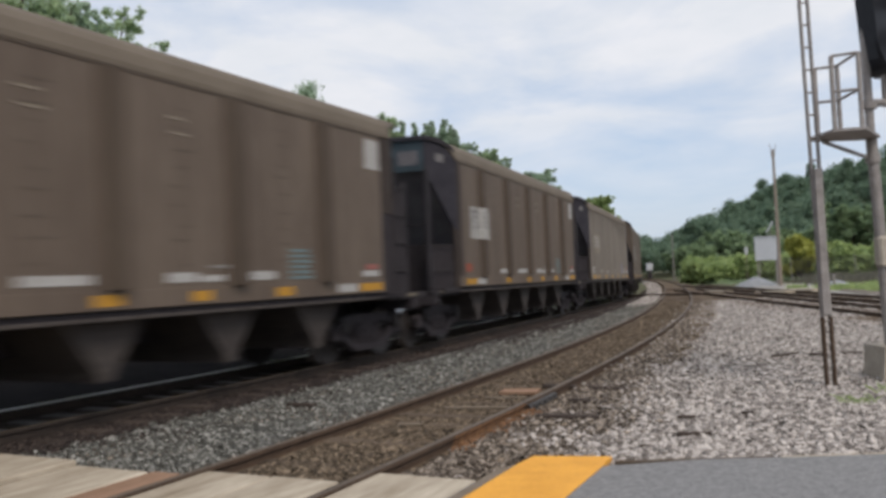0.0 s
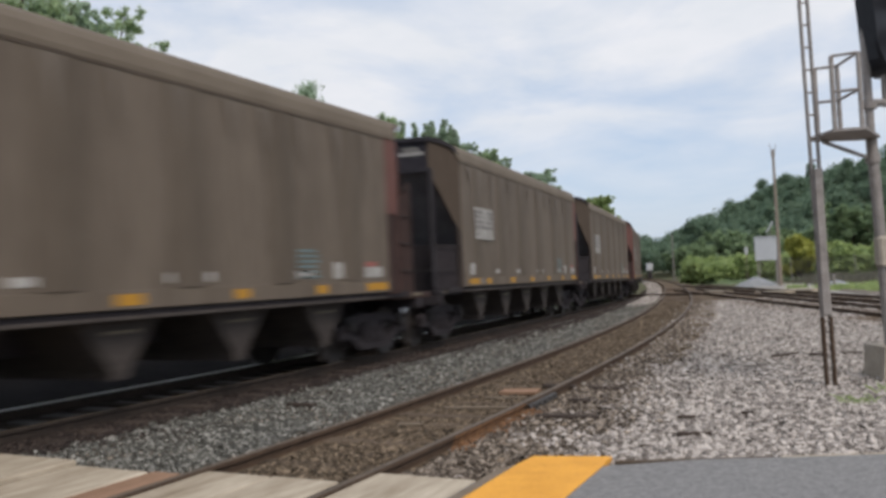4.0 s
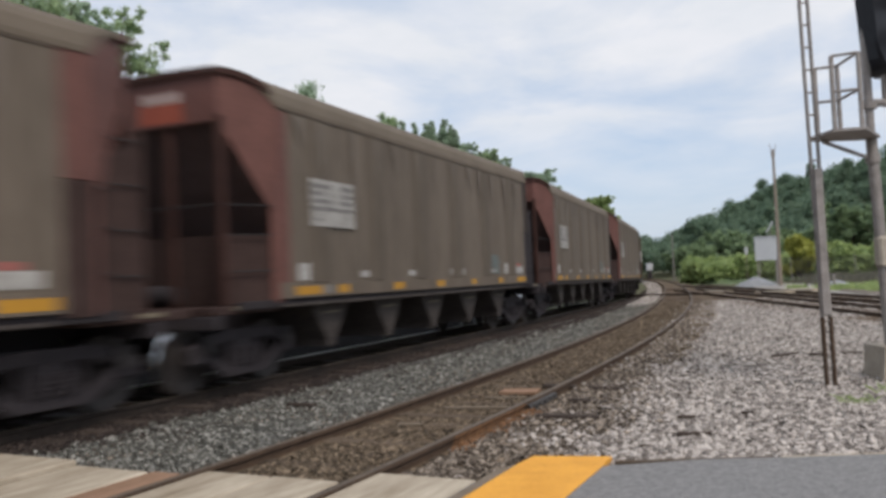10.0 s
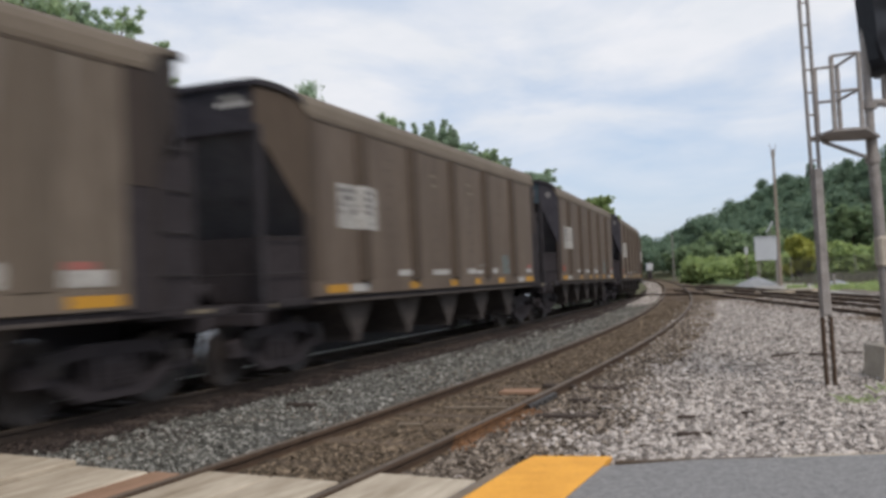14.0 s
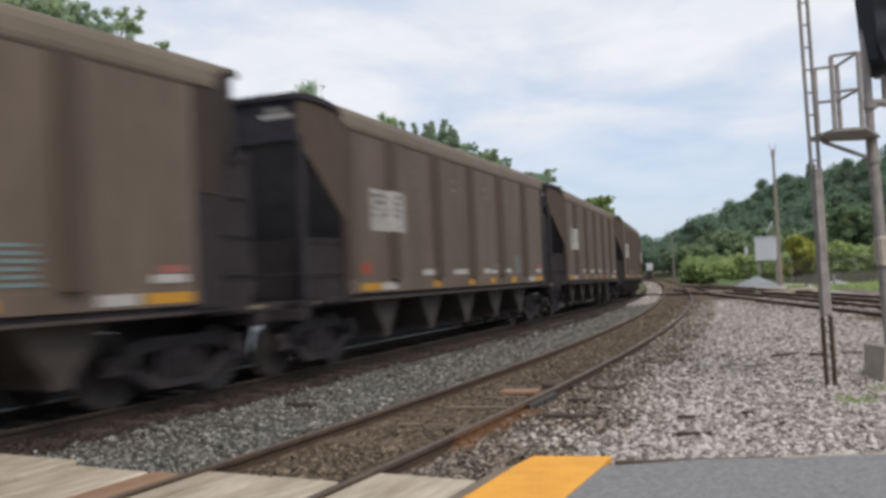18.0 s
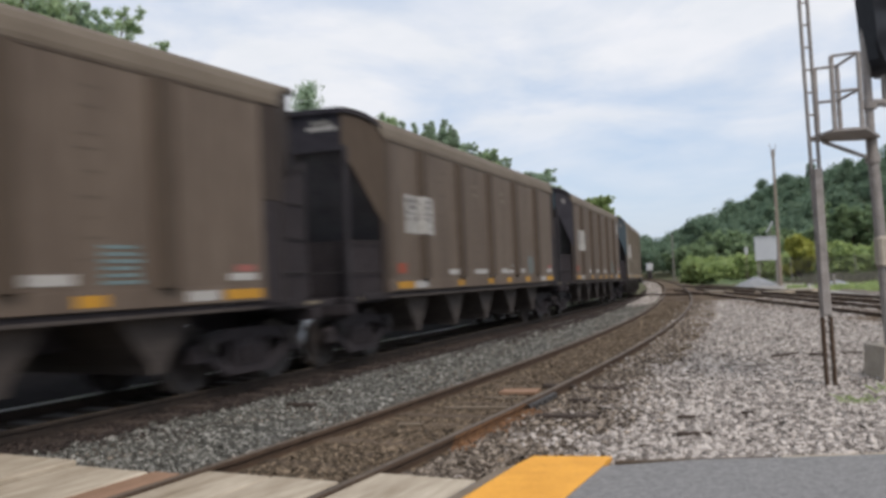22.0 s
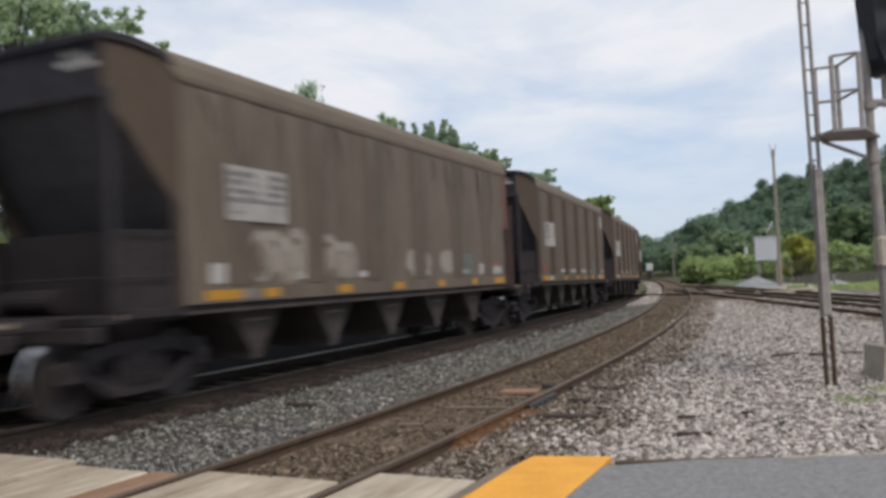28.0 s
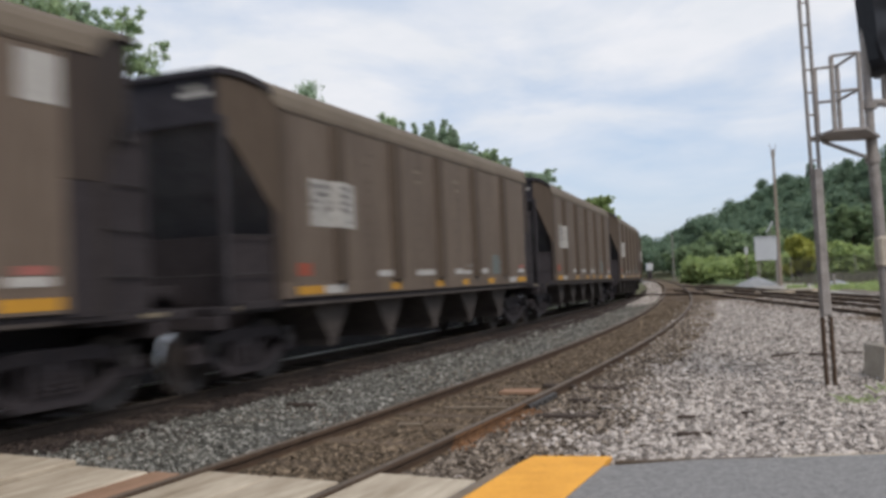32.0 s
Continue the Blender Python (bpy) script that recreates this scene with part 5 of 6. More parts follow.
        box(bm, (x - 0.015, ly - 0.03, 0.0), (x + 0.015, ly + 0.03, 6.4), 0.004, Matrix.Shear("XY", 4, (-0.012, 0.0)))
        part("ladder_stile", bm, M_GALV, mast)
        bm = bmesh.new()
        box(bm, (x - 0.019, ly - 0.034, 0.0), (x + 0.019, ly + 0.034, 0.92), 0.004, Matrix.Shear("XY", 4, (-0.012, 0.0)))
        part("ladder_foot", bm, M_RAIL, mast, "dark rusted foot of the ladder")
    for i in range(20):
        z = 0.25 + i * 0.31
        bm = bmesh.new()
        tube(bm, (lx0 - 0.012 * z, ly, z), (lx1 - 0.012 * z, ly, z), 0.014, n=6)
        part("rung", bm, M_GALV, mast)
    bm = bmesh.new()
    box(bm, (lx0 - 0.03, ly - 0.085, 0.95), (lx1 - 0.03, ly - 0.032, 2.92), 0.01)
    part("ladder_guard", bm, M_GALV, mast, "dull sheet guard along the ladder")


def build_yard_things():
    # timber utility pole
    pole = thing("utility_pole", "weathered bare timber utility pole in the yard", "utility pole", at=Matrix.Translation((25.6, 62.3, -0.2)))
    bm = bmesh.new()
    tube(bm, (0, 0, 0), (0, 0, 10.5), 0.15, 0.085, n=14)
    part("shaft", bm, M_POLE, pole)
    for dx in (-0.22, 0.22):
        bm = bmesh.new()
        tube(bm, (dx * 0.4, 0, 9.9), (dx, 0, 10.9), 0.03, n=6)
        part("top_pin", bm, M_GALV, pole)
    # pale cabinet on legs
    cab = thing("equipment_cabinet", "pale grey metal equipment cabinet raised on legs", "cabinet", at=pose(27.0, 68.2, 0, 0, 0, -20))
    bm = bmesh.new()
    box(bm, (-0.92, -0.6, 1.85), (0.92, 0.6, 3.78), 0.04)
    part("housing", bm, M_CABINET, cab)
    bm = bmesh.new()
    box(bm, (-0.98, -0.66, 3.78), (0.98, 0.66, 3.86), 0.02)
    part("lid", bm, M_CABINET, cab)
    for x in (-0.72, 0.72):
        for y in (-0.45, 0.45):
            bm = bmesh.new()
            box(bm, (x - 0.06, y - 0.06, -0.2), (x + 0.06, y + 0.06, 1.85), 0.01)
            part("leg", bm, M_GALV, cab)
    bm = bmesh.new()
    tube(bm, (0.4, 0, 3.86), (0.4, 0, 4.5), 0.03, n=8)
    part("aerial_mast", bm, M_GALV, cab)
    bm = bmesh.new()
    tube(bm, (0.05, 0, 4.15), (0.62, 0, 5.05), 0.05, 0.09, n=8)
    part("aerial", bm, M_CABINET, cab)
    # gravel pile
    bm = bmesh.new()
    bmesh.ops.create_grid(bm, x_segments=40, y_segments=30, size=1)
    for v in bm.verts:
        x, y = v.co.x, v.co.y
        r = math.hypot(x, y)
        z = max(0.0, 1 - r) ** 0.8 * 0.95 + 0.10 * noise.noise((x * 3, y * 3, 2)) * (1 if r < 0.95 else 0)
        v.co = (x * 1.75, y * 1.3, z * 0.85 - 0.16)
    pile = part("mound", bm, M_PILE)
    pile.matrix_world = pose(24.4, 64.0, 0)
    tagged(pile, "low mound of fine grey gravel on the ground", "mound")
    # small white post and a far white box
    marker = thing("marker_post", "slim grey post with a white plate beside the cabinet", "marker post", at=pose(26.7, 72.0, 0))
    bm = bmesh.new()
    tube(bm, (0, 0, -0.2), (0, 0, 3.2), 0.028, n=8)
    part("post", bm, M_POLE, marker)
    bm = bmesh.new()
    box(bm, (-0.13, -0.07, 2.45), (0.13, -0.03, 3.15), 0.02)
    part("plate", bm, M_CABINET, marker, "white plate")
    # white stake, second gravel heap and weeds by the back siding
    bm = bmesh.new()
    box(bm, (-0.07, -0.05, -0.2), (0.07, 0.05, 0.75), 0.02)
    ob = part("stake", bm, M_GALV)
    ob.matrix_world = pose(23.3, 48.9, 0)
    tagged(ob, "short pale grey stake beside the back siding", "stake")
    bm = bmesh.new()
    bmesh.ops.create_grid(bm, x_segments=30, y_segments=24, size=1)
    for v in bm.verts:
        x, y = v.co.x, v.co.y
        r = math.hypot(x, y)
        v.co = (x * 1.3, y * 0.9, max(0.0, 1 - r) ** 0.8 * 0.55 + 0.08 * noise.noise((x * 3, y * 3, 5)) * (1 if r < 0.95 else 0) - 0.16)
    ob = part("mound", bm, M_PILE)
    ob.matrix_world = pose(24.4, 51.0, 0)
    tagged(ob, "small heap of fine grey gravel by the siding", "mound")
    for k, (x0, x1, y0, y1, n, tall, m, label) in enumerate(((22.6, 30.0, 42.0, 54.0, 2000, 0.32, M_LEAFL, "bright yellow-green weeds along the back siding"), (27.5, 36.0, 74.0, 88.0, 900, 0.3, M_LEAFT, "low green weeds at the far edge of the yard"),
                                                           (27.0, 46.0, 57.0, 67.0, 5200, 0.75, M_DRYWEED, "dull grey-brown dry weeds along the fence"))):
        rng = np.random.default_rng(60 + k)
        clump = rng.uniform(0, 1, (60, 2))
        p = clump[rng.integers(0, 60, n)] + rng.normal(0, 0.03, (n, 2))
        base = np.stack([x0 + (x1 - x0) * p[:, 0], y0 + (y1 - y0) * p[:, 1], np.full(n, -0.2)], 1)
        tip = base + np.stack([rng.normal(0, 0.10, n), rng.normal(0, 0.10, n), tall * rng.uniform(0.4, 1.2, n) + 0.1], 1)
        wide = np.stack([rng.uniform(0.03, 0.07, n), np.zeros(n), np.zeros(n)], 1)
        verts = np.stack([base - wide, base + wide, (base + tip) / 2 + wide * 0.9, tip], 1).reshape(-1, 3)
        tagged(new("weeds", quads("weeds", verts, np.arange(n * 4).reshape(-1, 4), m)), label, "weeds", kind="stuff")
    bm = bmesh.new()
    prism(bm, [(21.2, 55.4), (24.6, 50.4), (27.0, 50.2), (31.0, 64.0), (25.6, 68.6)], "z", -0.32, -0.125)
    tagged(part("gravel_apron", bm, M_GROUND), "pale grey gravel apron behind the sidings", "ground", kind="structure")
    bm = bmesh.new()
    prism(bm, [(20.2, 37.0), (22.2, 46.0), (24.8, 50.3), (27.2, 50.1), (31.2, 64.0), (36.0, 76.0), (70.0, 70.0), (60.0, 25.0), (21.0, 30.0)], "z", -0.32, -0.10)
    tagged(part("bare_soil", bm, M_SOIL), "bare brown soil along the wire fence", "ground", kind="structure")
    box_thing = thing("relay_box", "small white relay box on a stand by the far track", "cabinet", at=pose(35.6, 141.5, 0))
    bm = bmesh.new()
    box(bm, (-0.52, -0.4, 1.35), (0.52, 0.4, 2.62), 0.04)
    part("housing", bm, M_CABINET, box_thing)
    bm = bmesh.new()
    box(bm, (-0.35, -0.3, -0.25), (0.35, 0.3, 1.2), 0.02)
    part("stand", bm, M_DARK, box_thing)
    # slim far pole
    bm = bmesh.new()
    tube(bm, (0, 0, -0.2), (0, 0, 6.2), 0.10, 0.07, n=10)
    ob = part("far_pole", bm, M_GALV)
    ob.matrix_world = pose(31.5, 112.0, 0)
    tagged(ob, "slim grey pole far along the tracks", "pole")
    # concrete slabs on the yard
    for x, y, w, d, rz in ((18.4, 45.6, 2.4, 0.8, -70), (20.6, 47.5, 3.0, 1.0, -70), (17.0, 51.0, 2.6, 0.6, -78)):
        bm = bmesh.new()
        box(bm, (-w / 2, -d / 2, -0.2), (w / 2, d / 2, 0.03), 0.02)
        ob = part("concrete_slab", bm, M_CONC)
        ob.matrix_world = pose(x, y, 0, 0, 0, rz)
        tagged(ob, "pale concrete slab lying beside the sidings", "slab")
    # rail joint on the near track, a plank between the rails
    joint = thing("rail_joint", "black bolted joint bar on the rusty rail", "rail joint")
    for side in (-1, 1):
        part("joint_bar", ribbon("joint_bar", [(-GAUGE + side * 0.035, -0.13), (-GAUGE + side * 0.075, -0.12), (-GAUGE + side * 0.06, -0.05), (-GAUGE + side * 0.038, -0.035)],
                                 np.linspace(0.40, 1.5, 8), M_JOINT, near_line, True), None, joint)
    for i in range(5):
        x, y = near_line(0.56 + i * 0.2, -GAUGE - 0.085)
        bm = bmesh.new()
        tube(bm, (x, y, -0.085), (x - 0.03, y + 0.012, -0.085), 0.022, n=6)
        part("bolt", bm, M_JOINT, joint)
    rusty = new("rusty_rail_patch", ribbon("rusty_rail_patch", [(-GAUGE - 0.072, -0.163), (-GAUGE - 0.074, -0.148), (-GAUGE - 0.016, -0.128), (-GAUGE - 0.016, -0.046), (-GAUGE - 0.0395, -0.034), (-GAUGE - 0.0395, -0.006)],
                                           np.linspace(-1.75, 0.3, 12), M_RUST, near_line))
    tagged(rusty, "orange rust scale on the side of the rail", "rail", kind="structure")
    x, y, h = on_line(1.72, -0.2)
    bm = bmesh.new()
    box(bm, (-0.27, -0.14, -0.05), (0.27, 0.14, 0.0), 0.008)
    ob = part("loose_plank", bm, M_PLANK)
    ob.matrix_world = pose(x + 0.02, y + 0.05, -0.065, 1.5, -1, math.degrees(-h) + 3)
    tagged(ob, "reddish plank offcut lying on the ties", "plank")
    for x, y, w, d, rz in ((2.19, 11.48, 0.55, 0.10, -25), (1.33, 9.36, 0.72, 0.12, -14), (1.6, 11.9, 0.5, 0.16, -30), (2.40, 8.12, 0.34, 0.03, -4), (2.6, 9.05, 0.18, 0.035, -14), (6.05, 14.7, 0.8, 0.05, 34),
                           (6.55, 14.5, 0.3, 0.10, -20), (-1.94, 10.73, 0.42, 0.09, -16), (3.3, 9.15, 0.15, 0.04, 12), (1.75, 10.4, 0.5, 0.1, -28), (7.15, 14.5, 0.35, 0.12, -10)):
        z = -0.02 if x < 0 else (-0.097 if y < 9.2 else -0.085)
        bm = bmesh.new()
        box(bm, (-w / 2, -d / 2, -0.05), (w / 2, d / 2, 0.022), 0.012)
        ob = part("timber_piece", bm, M_TIED)
        ob.matrix_world = pose(x, y, z, 2, 1.5, rz)
        tagged(ob, "dark rotting timber half sunk in gravel", "timber", "timber scraps in the gravel")
    # split pale boards lying across the ties between the rails
    for x, y, w, d, rz in ((0.317, 10.39, 0.86, 0.05, -13), (0.756, 11.11, 0.56, 0.045, -16), (-0.47, 9.40, 0.30, 0.05, -20), (2.13, 11.47, 0.48, 0.07, -22)):
        bm = bmesh.new()
        box(bm, (-w / 2, -d / 2, -0.03), (w / 2, d / 2, 0.0), 0.006)
        ob = part("split_board", bm, M_BOARD if x < 1 else M_TIED)
        ob.matrix_world = pose(x, y, -0.088, 2, 0, rz)
        tagged(ob, "split weathered board lying across the ties", "board", "loose boards on the near track")
    # a dark bar added in place of the rail crossing the near track's far end
    bm = bmesh.new()
    box(bm, (-3.3, -0.14, -0.14), (3.3, 0.14, 0.02), 0.01)
    ob = part("crossing_timber", bm, M_TIED)
    ob.matrix_world = pose(12.9, 50.6, 0, 0, 0, -38)
    tagged(ob, "long dark bar standing in for a crossing rail", "timber")
    # weeds by the mast
    rng = np.random.default_rng(8)
    for wx, wy, n in ((4.75, 9.55, 26), (5.55, 10.2, 16)):
        verts, faces = [], []
        for i in range(n):
            a, r = rng.uniform(0, 6.28), rng.uniform(0, 0.26)
            x, y = r * math.cos(a), r * math.sin(a)
            h, lean = rng.uniform(0.04, 0.13), rng.normal(0, 0.05, 2)
            wdt = 0.007
            b0 = len(verts)
            verts += [(x - wdt, y, 0), (x + wdt, y, 0), (x + lean[0] + wdt * 0.6, y + lean[1], h * 0.7), (x + lean[0] * 2, y + lean[1] * 2, h)]
            faces += [(b0, b0 + 1, b0 + 2), (b0, b0 + 2, b0 + 3)]
        ob = new("weed_tuft", raw("weed_tuft", verts, faces, M_LEAFL))
        ob.matrix_world = pose(wx, wy, -0.11)
        tagged(ob, "small green weed tuft growing through the gravel", "weed", "weeds in the gravel")


def build_fence():
    fence = thing("wire_fence", "dark chain-link fence on steel posts behind the yard", "fence")
    ends = ((27.5, 71.0), (36.0, 66.0), (50.0, 60.0))
    n = 0
    for (x0, y0), (x1, y1) in zip(ends, ends[1:]):
        length = math.hypot(x1 - x0, y1 - y0)
        count = int(length / 2.4)
        for i in range(count + 1):
            f = i / count
            bm = bmesh.new()
            tube(bm, (x0 + (x1 - x0) * f, y0 + (y1 - y0) * f, -0.2), (x0 + (x1 - x0) * f, y0 + (y1 - y0) * f, 2.1), 0.035, n=6)
            part("post", bm, M_GALV, fence)
        bm = bmesh.new()
        for i in range(int(length / 0.16)):
            f0, f1 = i * 0.16 / length, min(1, (i * 0.16 + 1.0) / length)
            f2 = max(0, (i * 0.16 - 1.0) / length)
            for f in (f1, f2):
                tube(bm, (x0 + (x1 - x0) * f0, y0 + (y1 - y0) * f0, -0.1), (x0 + (x1 - x0) * f, y0 + (y1 - y0) * f, 2.0), 0.017, n=3, caps=False)
        net = part("wire_netting", bm, M_DARK, fence)
        net["kind"] = "stuff"


# ---- trees ----
def leaf_cloud(centers, radii, per, size, seed, squash=0.8):
    """Vertices and faces of many small leaf blades round the given clumps."""
    rng = np.random.default_rng(seed)
    c = np.repeat(np.asarray(centers, float), per, axis=0)
    r = np.repeat(np.asarray(radii, float), per)
    n = len(c)
    d = rng.normal(0, 1, (n, 3))
    d /= np.linalg.norm(d, axis=1)[:, None]
    p = c + d * (r * (0.15 + 0.95 * rng.uniform(0, 1, n) ** 0.6) * np.where(rng.uniform(0, 1, n) < 0.12, 1.35, 1.0))[:, None] * np.array([1, 1, squash])
    up = d * 0.7 + rng.normal(0, 0.6, (n, 3)) + np.array([0, 0, 0.45])
    up /= np.linalg.norm(up, axis=1)[:, None]
    a = np.cross(up, rng.normal(0, 1, (n, 3)))
    a /= np.linalg.norm(a, axis=1)[:, None]
    b = np.cross(up, a)
    s = (size * rng.uniform(0.6, 1.35, n))[:, None]
    quad = np.stack([p - a * s, p - b * s * 0.62 + up * s * 0.15, p + a * s, p + b * s * 0.62 + up * s * 0.15], 1).reshape(-1, 3)
    faces = np.arange(n * 4).reshape(-1, 4)
    return quad, faces


def quads(name, verts, faces, material):
    me = bpy.data.meshes.new(name)
    k = faces.shape[1]
    me.vertices.add(len(verts))
    me.vertices.foreach_set("co", verts.reshape(-1))
    me.loops.add(faces.size)
    me.loops.foreach_set("vertex_index", faces.reshape(-1))
    me.polygons.add(len(faces))
    me.polygons.foreach_set("loop_start", np.arange(len(faces)) * k)
    me.update(calc_edges=True)
    me.materials.append(material)
    return me


def build_tree(x, y, height, spread, seed, material, label, leaf=0.22, clumps=46, per=110, low=0.25, group="trees behind the train", style="round"):
    rng = random.Random(seed)
    tree = thing("tree", label, "tree", group, Matrix.Translation((x, y, -0.3)))
    bm = bmesh.new()
    top = Vector((rng.uniform(-0.3, 0.3), rng.uniform(-0.3, 0.3), height * 0.82))
    if style != "round":
        top = Vector((0, 0, height * (0.96 if style == "spike" else 0.78)))
    tube(bm, (0, 0, 0), top * 0.5, 0.03 * height * 0.55, 0.02 * height * 0.55, n=9)
    tube(bm, top * 0.5, top, 0.02 * height * 0.55, 0.05, n=8)
    centers, radii = [], []
    if style == "fan":
        # long limbs rising and spreading from the head of the trunk, tufted along their length
        for i in range(clumps):
            a, lift = rng.uniform(0, 2 * math.pi), rng.uniform(0.05, 1.0) ** 0.7
            reach = height * 0.24 * rng.uniform(0.75, 1.0)
            way = Vector((math.cos(a) * spread * (1.05 - 0.75 * lift), math.sin(a) * spread * (1.05 - 0.75 * lift), reach * (lift * 1.15 - 0.15)))
            base = top * rng.uniform(0.93, 1.0)
            tube(bm, base, base + way, 0.07, 0.02, n=5)
            for q in range(7):
                f = 0.3 + 0.7 * q / 6
                centers.append(base + way * f + Vector((rng.uniform(-0.1, 0.1), rng.uniform(-0.1, 0.1), -0.12 * f * f)))
                radii.append(spread * 0.115 * (1.1 - 0.65 * f))
    elif style == "spike":
        for i in range(clumps):
            f = low + (1 - low) * i / clumps
            a, w = rng.uniform(0, 2 * math.pi), spread * (1.25 - f) * rng.uniform(0.2, 1.0)
            centers.append(Vector((math.cos(a) * w, math.sin(a) * w, f * height)))
            radii.append(spread * (0.95 - 0.55 * f))
    else:
        for i in range(clumps):
            f = low + (1 - low) * ((i + rng.random()) / clumps) ** 0.7
            a = rng.uniform(0, 2 * math.pi)
            wide = max(0.25, spread * (1.0 - ((f - 0.66) / 0.58) ** 2) * rng.uniform(0.35, 1.0))
            r = spread * rng.uniform(0.11, 0.23)
            p = Vector((math.cos(a) * wide, math.sin(a) * wide, f * height - r * 0.55))
            centers.append(p)
            radii.append(r)
            for q in range(4):
                b = rng.uniform(0, 2 * math.pi)
                centers.append(p + Vector((math.cos(b) * r * 1.3, math.sin(b) * r * 1.3, rng.uniform(-0.5, 1.0) * r)))
                radii.append(r * rng.uniform(0.35, 0.6))
            if i % 2 == 0:
                tube(bm, top * max(0.25, (f - 0.16)), p, 0.07, 0.02, n=6)
    part("trunk", bm, M_BARK, tree)
    v, f = leaf_cloud(centers, radii, per, leaf, seed)
    part("crown", quads("crown", v, f, material), None, tree)
    return tree


def build_trees():
    # big trees behind the train
    rows = [(-11.4, 21.6, 10.6, 1.9, M_LEAF, "round"), (-11.25, 23.6, 10.6, 1.7, M_LEAFD, "round"), (-10.6, 26.6, 11.0, 1.85, M_LEAF, "round"), (-6.62, 41.5, 12.1, 1.25, M_LEAFD, "spike"), (-9.2, 33.5, 9.0, 2.4, M_LEAF, "round"),
            (-3.94, 50.0, 12.0, 2.3, M_LEAF, "round"), (-2.67, 62.0, 14.0, 0.36, M_LEAFD, "spike"), (-1.77, 62.0, 13.8, 0.36, M_LEAFD, "spike"), (-0.05, 70.0, 16.0, 2.7, M_LEAFD, "fan"),
            (2.2, 78.0, 14.9, 2.2, M_LEAFD, "round"), (4.3, 86.0, 15.1, 2.4, M_LEAF, "round"), (6.2, 92.0, 15.0, 2.2, M_LEAFD, "round"), (14.0, 119.0, 16.8, 3.6, M_LEAFD, "round"), (30.4, 157.0, 16.2, 3.4, M_LEAFL, "round")]
    labels = {"round": "tall leafy broadleaf tree in full summer green", "spike": "slim dark conifer tip behind the train", "fan": "feathery tree with rising spread limbs"}
    for i, (x, y, h, r, m, style) in enumerate(rows):
        build_tree(x, y, h, r, 30 + i, m, labels[style], leaf=0.036 + 0.0011 * y, clumps=115 if style == "round" else 60, per=46 if style == "round" else 80, low=0.25 if style == "round" else 0.55, style=style)
    # undergrowth seen in the gaps between cars
    rng = random.Random(9)
    for i in range(26):
        s = -9 + i * 3.6
        x, y, h = on_line(s, APART + 6.5 + rng.uniform(-1, 1.5))
        bush("undergrowth", x, y, rng.uniform(3.2, 5.0), rng.uniform(2.0, 3.0), 70 + i, M_LEAF if i % 3 else M_LEAFL, "dense green undergrowth behind the train", "undergrowth behind the train")


def bush(name, x, y, height, spread, seed, material, label, group, leaf=0.15, clumps=18, per=200):
    rng = random.Random(seed)
    centers, radii = [], []
    for i in range(clumps):
        a, f = rng.uniform(0, 2 * math.pi), rng.random()
        wide = spread * rng.uniform(0.1, 0.9) * (1 - 0.5 * f)
        r = spread * rng.uniform(0.25, 0.42)
        centers.append((math.cos(a) * wide, math.sin(a) * wide, r * 0.5 + f * (height - r * 1.3)))
        radii.append(r)
    plant = thing(name, label, "bush", group, Matrix.Translation((x, y, -0.25)))
    bm = bmesh.new()
    for c in centers[:5]:
        tube(bm, (0, 0, 0), c, 0.05, 0.02, n=5)
    part("stem", bm, M_BARK, plant)
    v, f = leaf_cloud(centers, radii, per, leaf, seed)
    part("foliage", quads("foliage", v, f, material), None, plant)


def hill_height(x, y):
    """The wooded ridge right of the line."""
    b = math.atan2(x, y)
    d = math.hypot(x, y)
    ridge = np.interp(math.degrees(b), (12, 14.5, 16.0, 18.0, 20.0, 22.5, 26, 30, 45), (0, 0.2, 1.6, 9.2, 15.8, 22.0, 26.0, 28.0, 33.0))
    rise = np.interp(d, (150, 190, 290, 420, 800), (0, 0.12, 0.95, 1.0, 0.9))
    return -0.3 + ridge * rise


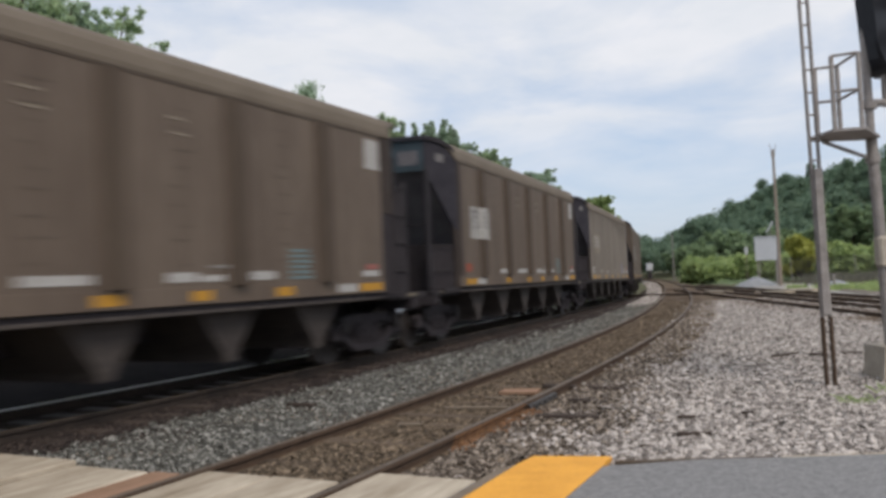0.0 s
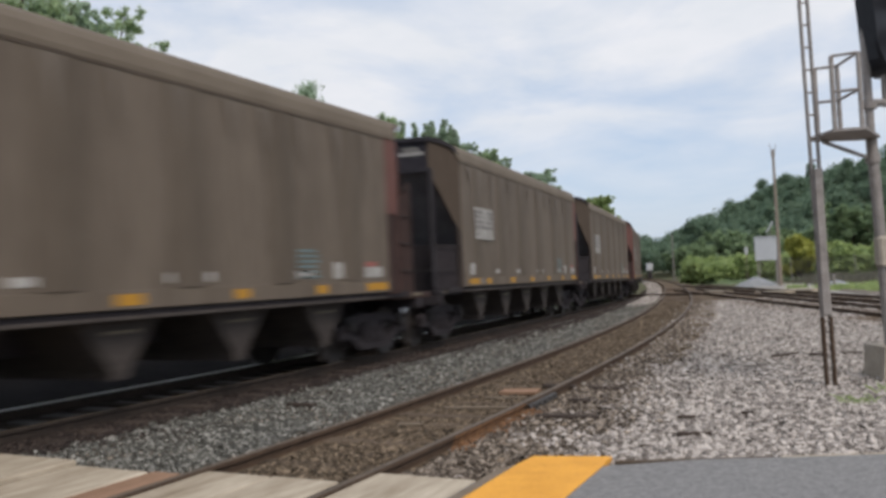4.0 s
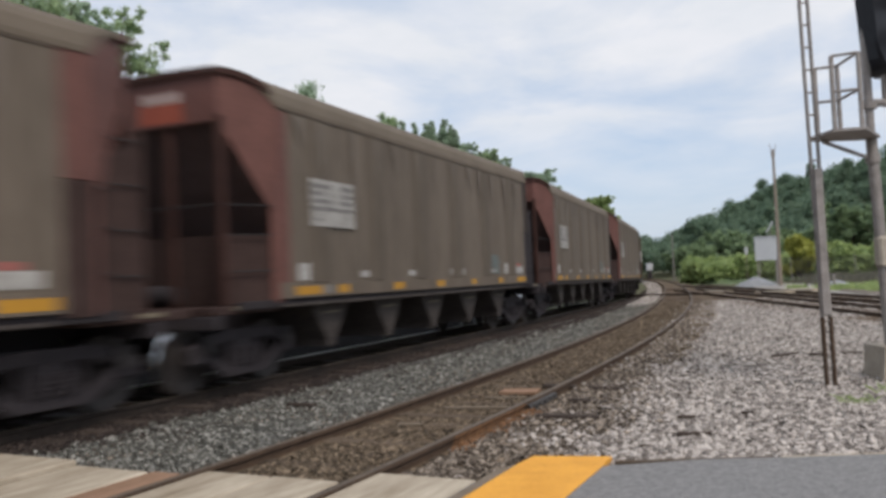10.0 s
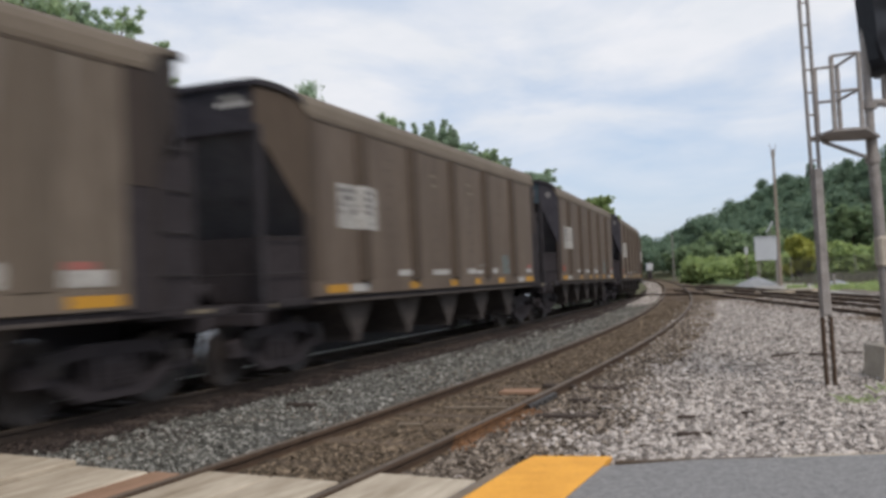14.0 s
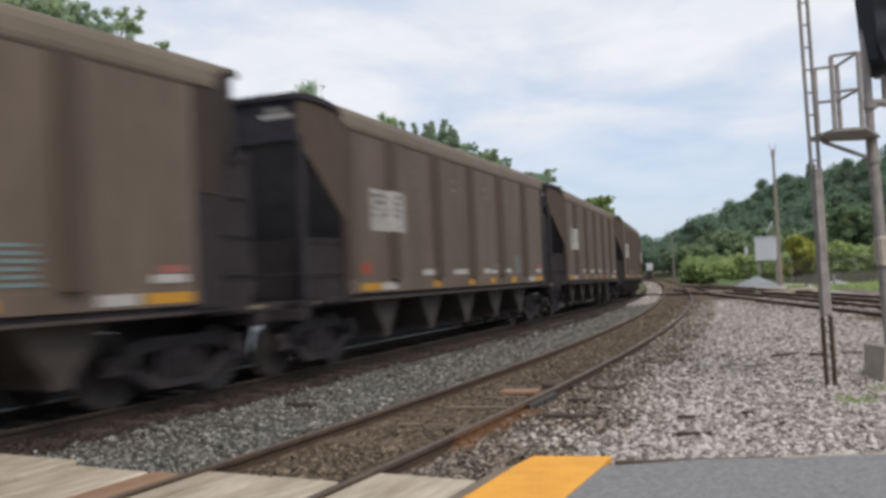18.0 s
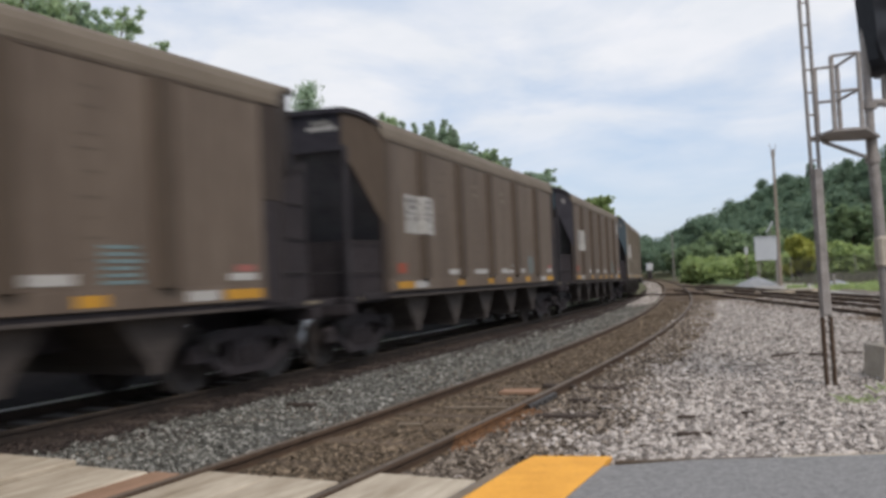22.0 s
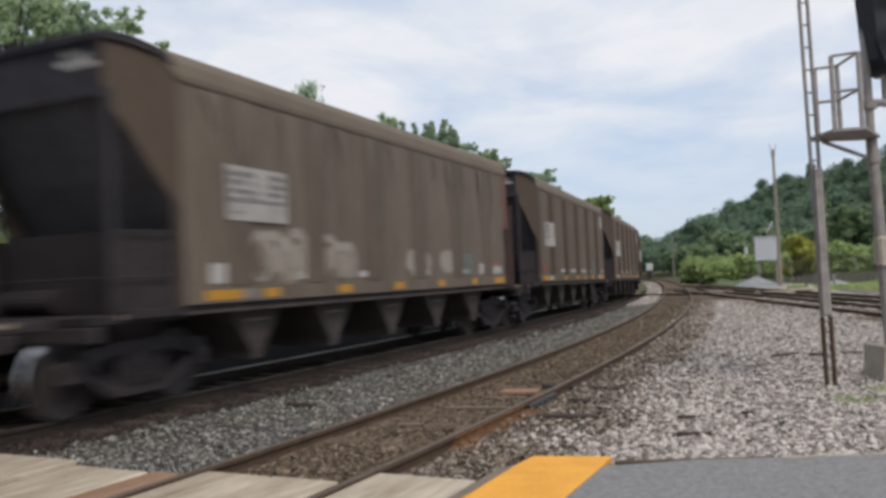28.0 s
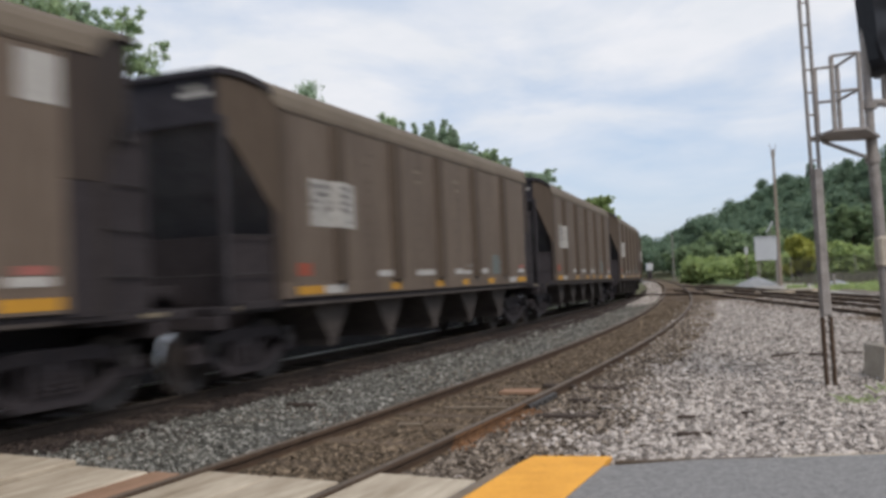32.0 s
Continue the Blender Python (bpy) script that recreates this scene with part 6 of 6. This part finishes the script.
def build_hill():
    verts, faces = [], []
    bs, ds = np.radians(np.linspace(8, 60, 70)), np.linspace(140, 700, 45)
    for d in ds:
        for b in bs:
            x, y = d * math.sin(b), d * math.cos(b)
            verts.append((x, y, hill_height(x, y) - 0.2))
    n = len(bs)
    for j in range(len(ds) - 1):
        for i in range(n - 1):
            faces.append((j * n + i, (j + 1) * n + i, (j + 1) * n + i + 1, j * n + i + 1))
    tagged(new("hill", raw("hill", verts, faces, M_GRASS, True)), "green hillside rising behind the yard", "hill", kind="structure")
    rng = np.random.default_rng(11)
    centers, radii = [], []
    for i in range(1100):
        b, d = rng.uniform(11, 36), 150 + 190 * rng.uniform(0, 1) ** 0.8
        lower = np.interp(b, (11, 15, 18.5), (0.75, 0.9, 1.0))
        b = math.radians(b)
        x, y = d * math.sin(b), d * math.cos(b)
        z = hill_height(x, y)
        r = rng.uniform(2.0, 4.2)
        hgt = (rng.uniform(5.5, 9.5) + (3.5 if rng.uniform() < 0.12 else 0)) * lower
        for k in range(6):
            a, w = rng.uniform(0, 6.28), rng.uniform(0, 0.62)
            centers.append((x + r * w * math.cos(a), y + r * w * math.sin(a), z + hgt - r * (0.35 + 0.9 * w)))
            radii.append(r * rng.uniform(0.42, 0.62))
    v, f = leaf_cloud(centers, radii, 56, 0.40, 12)
    tagged(new("hillside_wood", quads("hillside_wood", v, f, M_LEAFH)), "dense dark green summer woodland covering the hillside", "woodland", kind="stuff")
    # foot of the hill, the line of scrub along the yard
    rng = random.Random(4)
    for i in range(26):
        b = math.radians(17.2 + i * 0.58 + rng.uniform(-0.2, 0.2))
        d = rng.uniform(88, 120)
        x, y = d * math.sin(b), d * math.cos(b)
        bush("bush", x, y, rng.uniform(2.2, 3.5) + (1.2 if i > 13 else 0), rng.uniform(2.2, 3.4), 200 + i, M_LEAFL, "bright green leafy scrub at the foot of the hill", "scrub along the yard", leaf=0.26, per=150)
    for i in range(24):
        b = math.radians(16.6 + i * 0.66 + rng.uniform(-0.2, 0.2))
        d = rng.uniform(124, 142)
        build_tree(d * math.sin(b), d * math.cos(b), rng.uniform(4.8, 7.2) + (2.2 if i > 13 else 0), rng.uniform(2.8, 4.0), 400 + i, M_LEAFT, "rounded green tree at the foot of the hill", leaf=0.30, clumps=24, per=36, group="trees at the hill's foot")
    for i, (x, y) in enumerate(((34.2, 78.5),)):
        bush("bush", x, y, 4.6 - 0.6 * i, 1.6, 300 + i, M_LEAFY, "yellow-green bush among the scrub", "scrub along the yard", leaf=0.28, per=130)


# ---- build ----
build_ground()
build_crossing()
build_tracks()
TRAIN = build_train()
build_signal()
build_yard_things()
build_fence()
build_trees()
build_hill()
scatter_ballast()


def motions():
    index = {}
    for k, car in enumerate(TRAIN):
        index[car] = k - 1
        walk(car, [(i * 0.5, car_pose(k - 1, i * 0.5)) for i in range(65)])
    # the wheels roll while their car is near
    for car, wheelset, wx in AXLES:
        k = index[car]
        rows = []
        for i in range(0, 961):
            t = i / 30.0
            gone = car_travel(t)
            if i in (0, 960) or -11.0 < k * PITCH + 7.138 + SIDE_X - gone < 20.0:
                rows.append((t, gone))
        walk(wheelset, [(t, Matrix.Translation((wx, 0, 0.46)) @ Matrix.Rotation((gone / 0.46) % (2 * math.pi), 4, "Y")) for t, gone in rows])


motions()
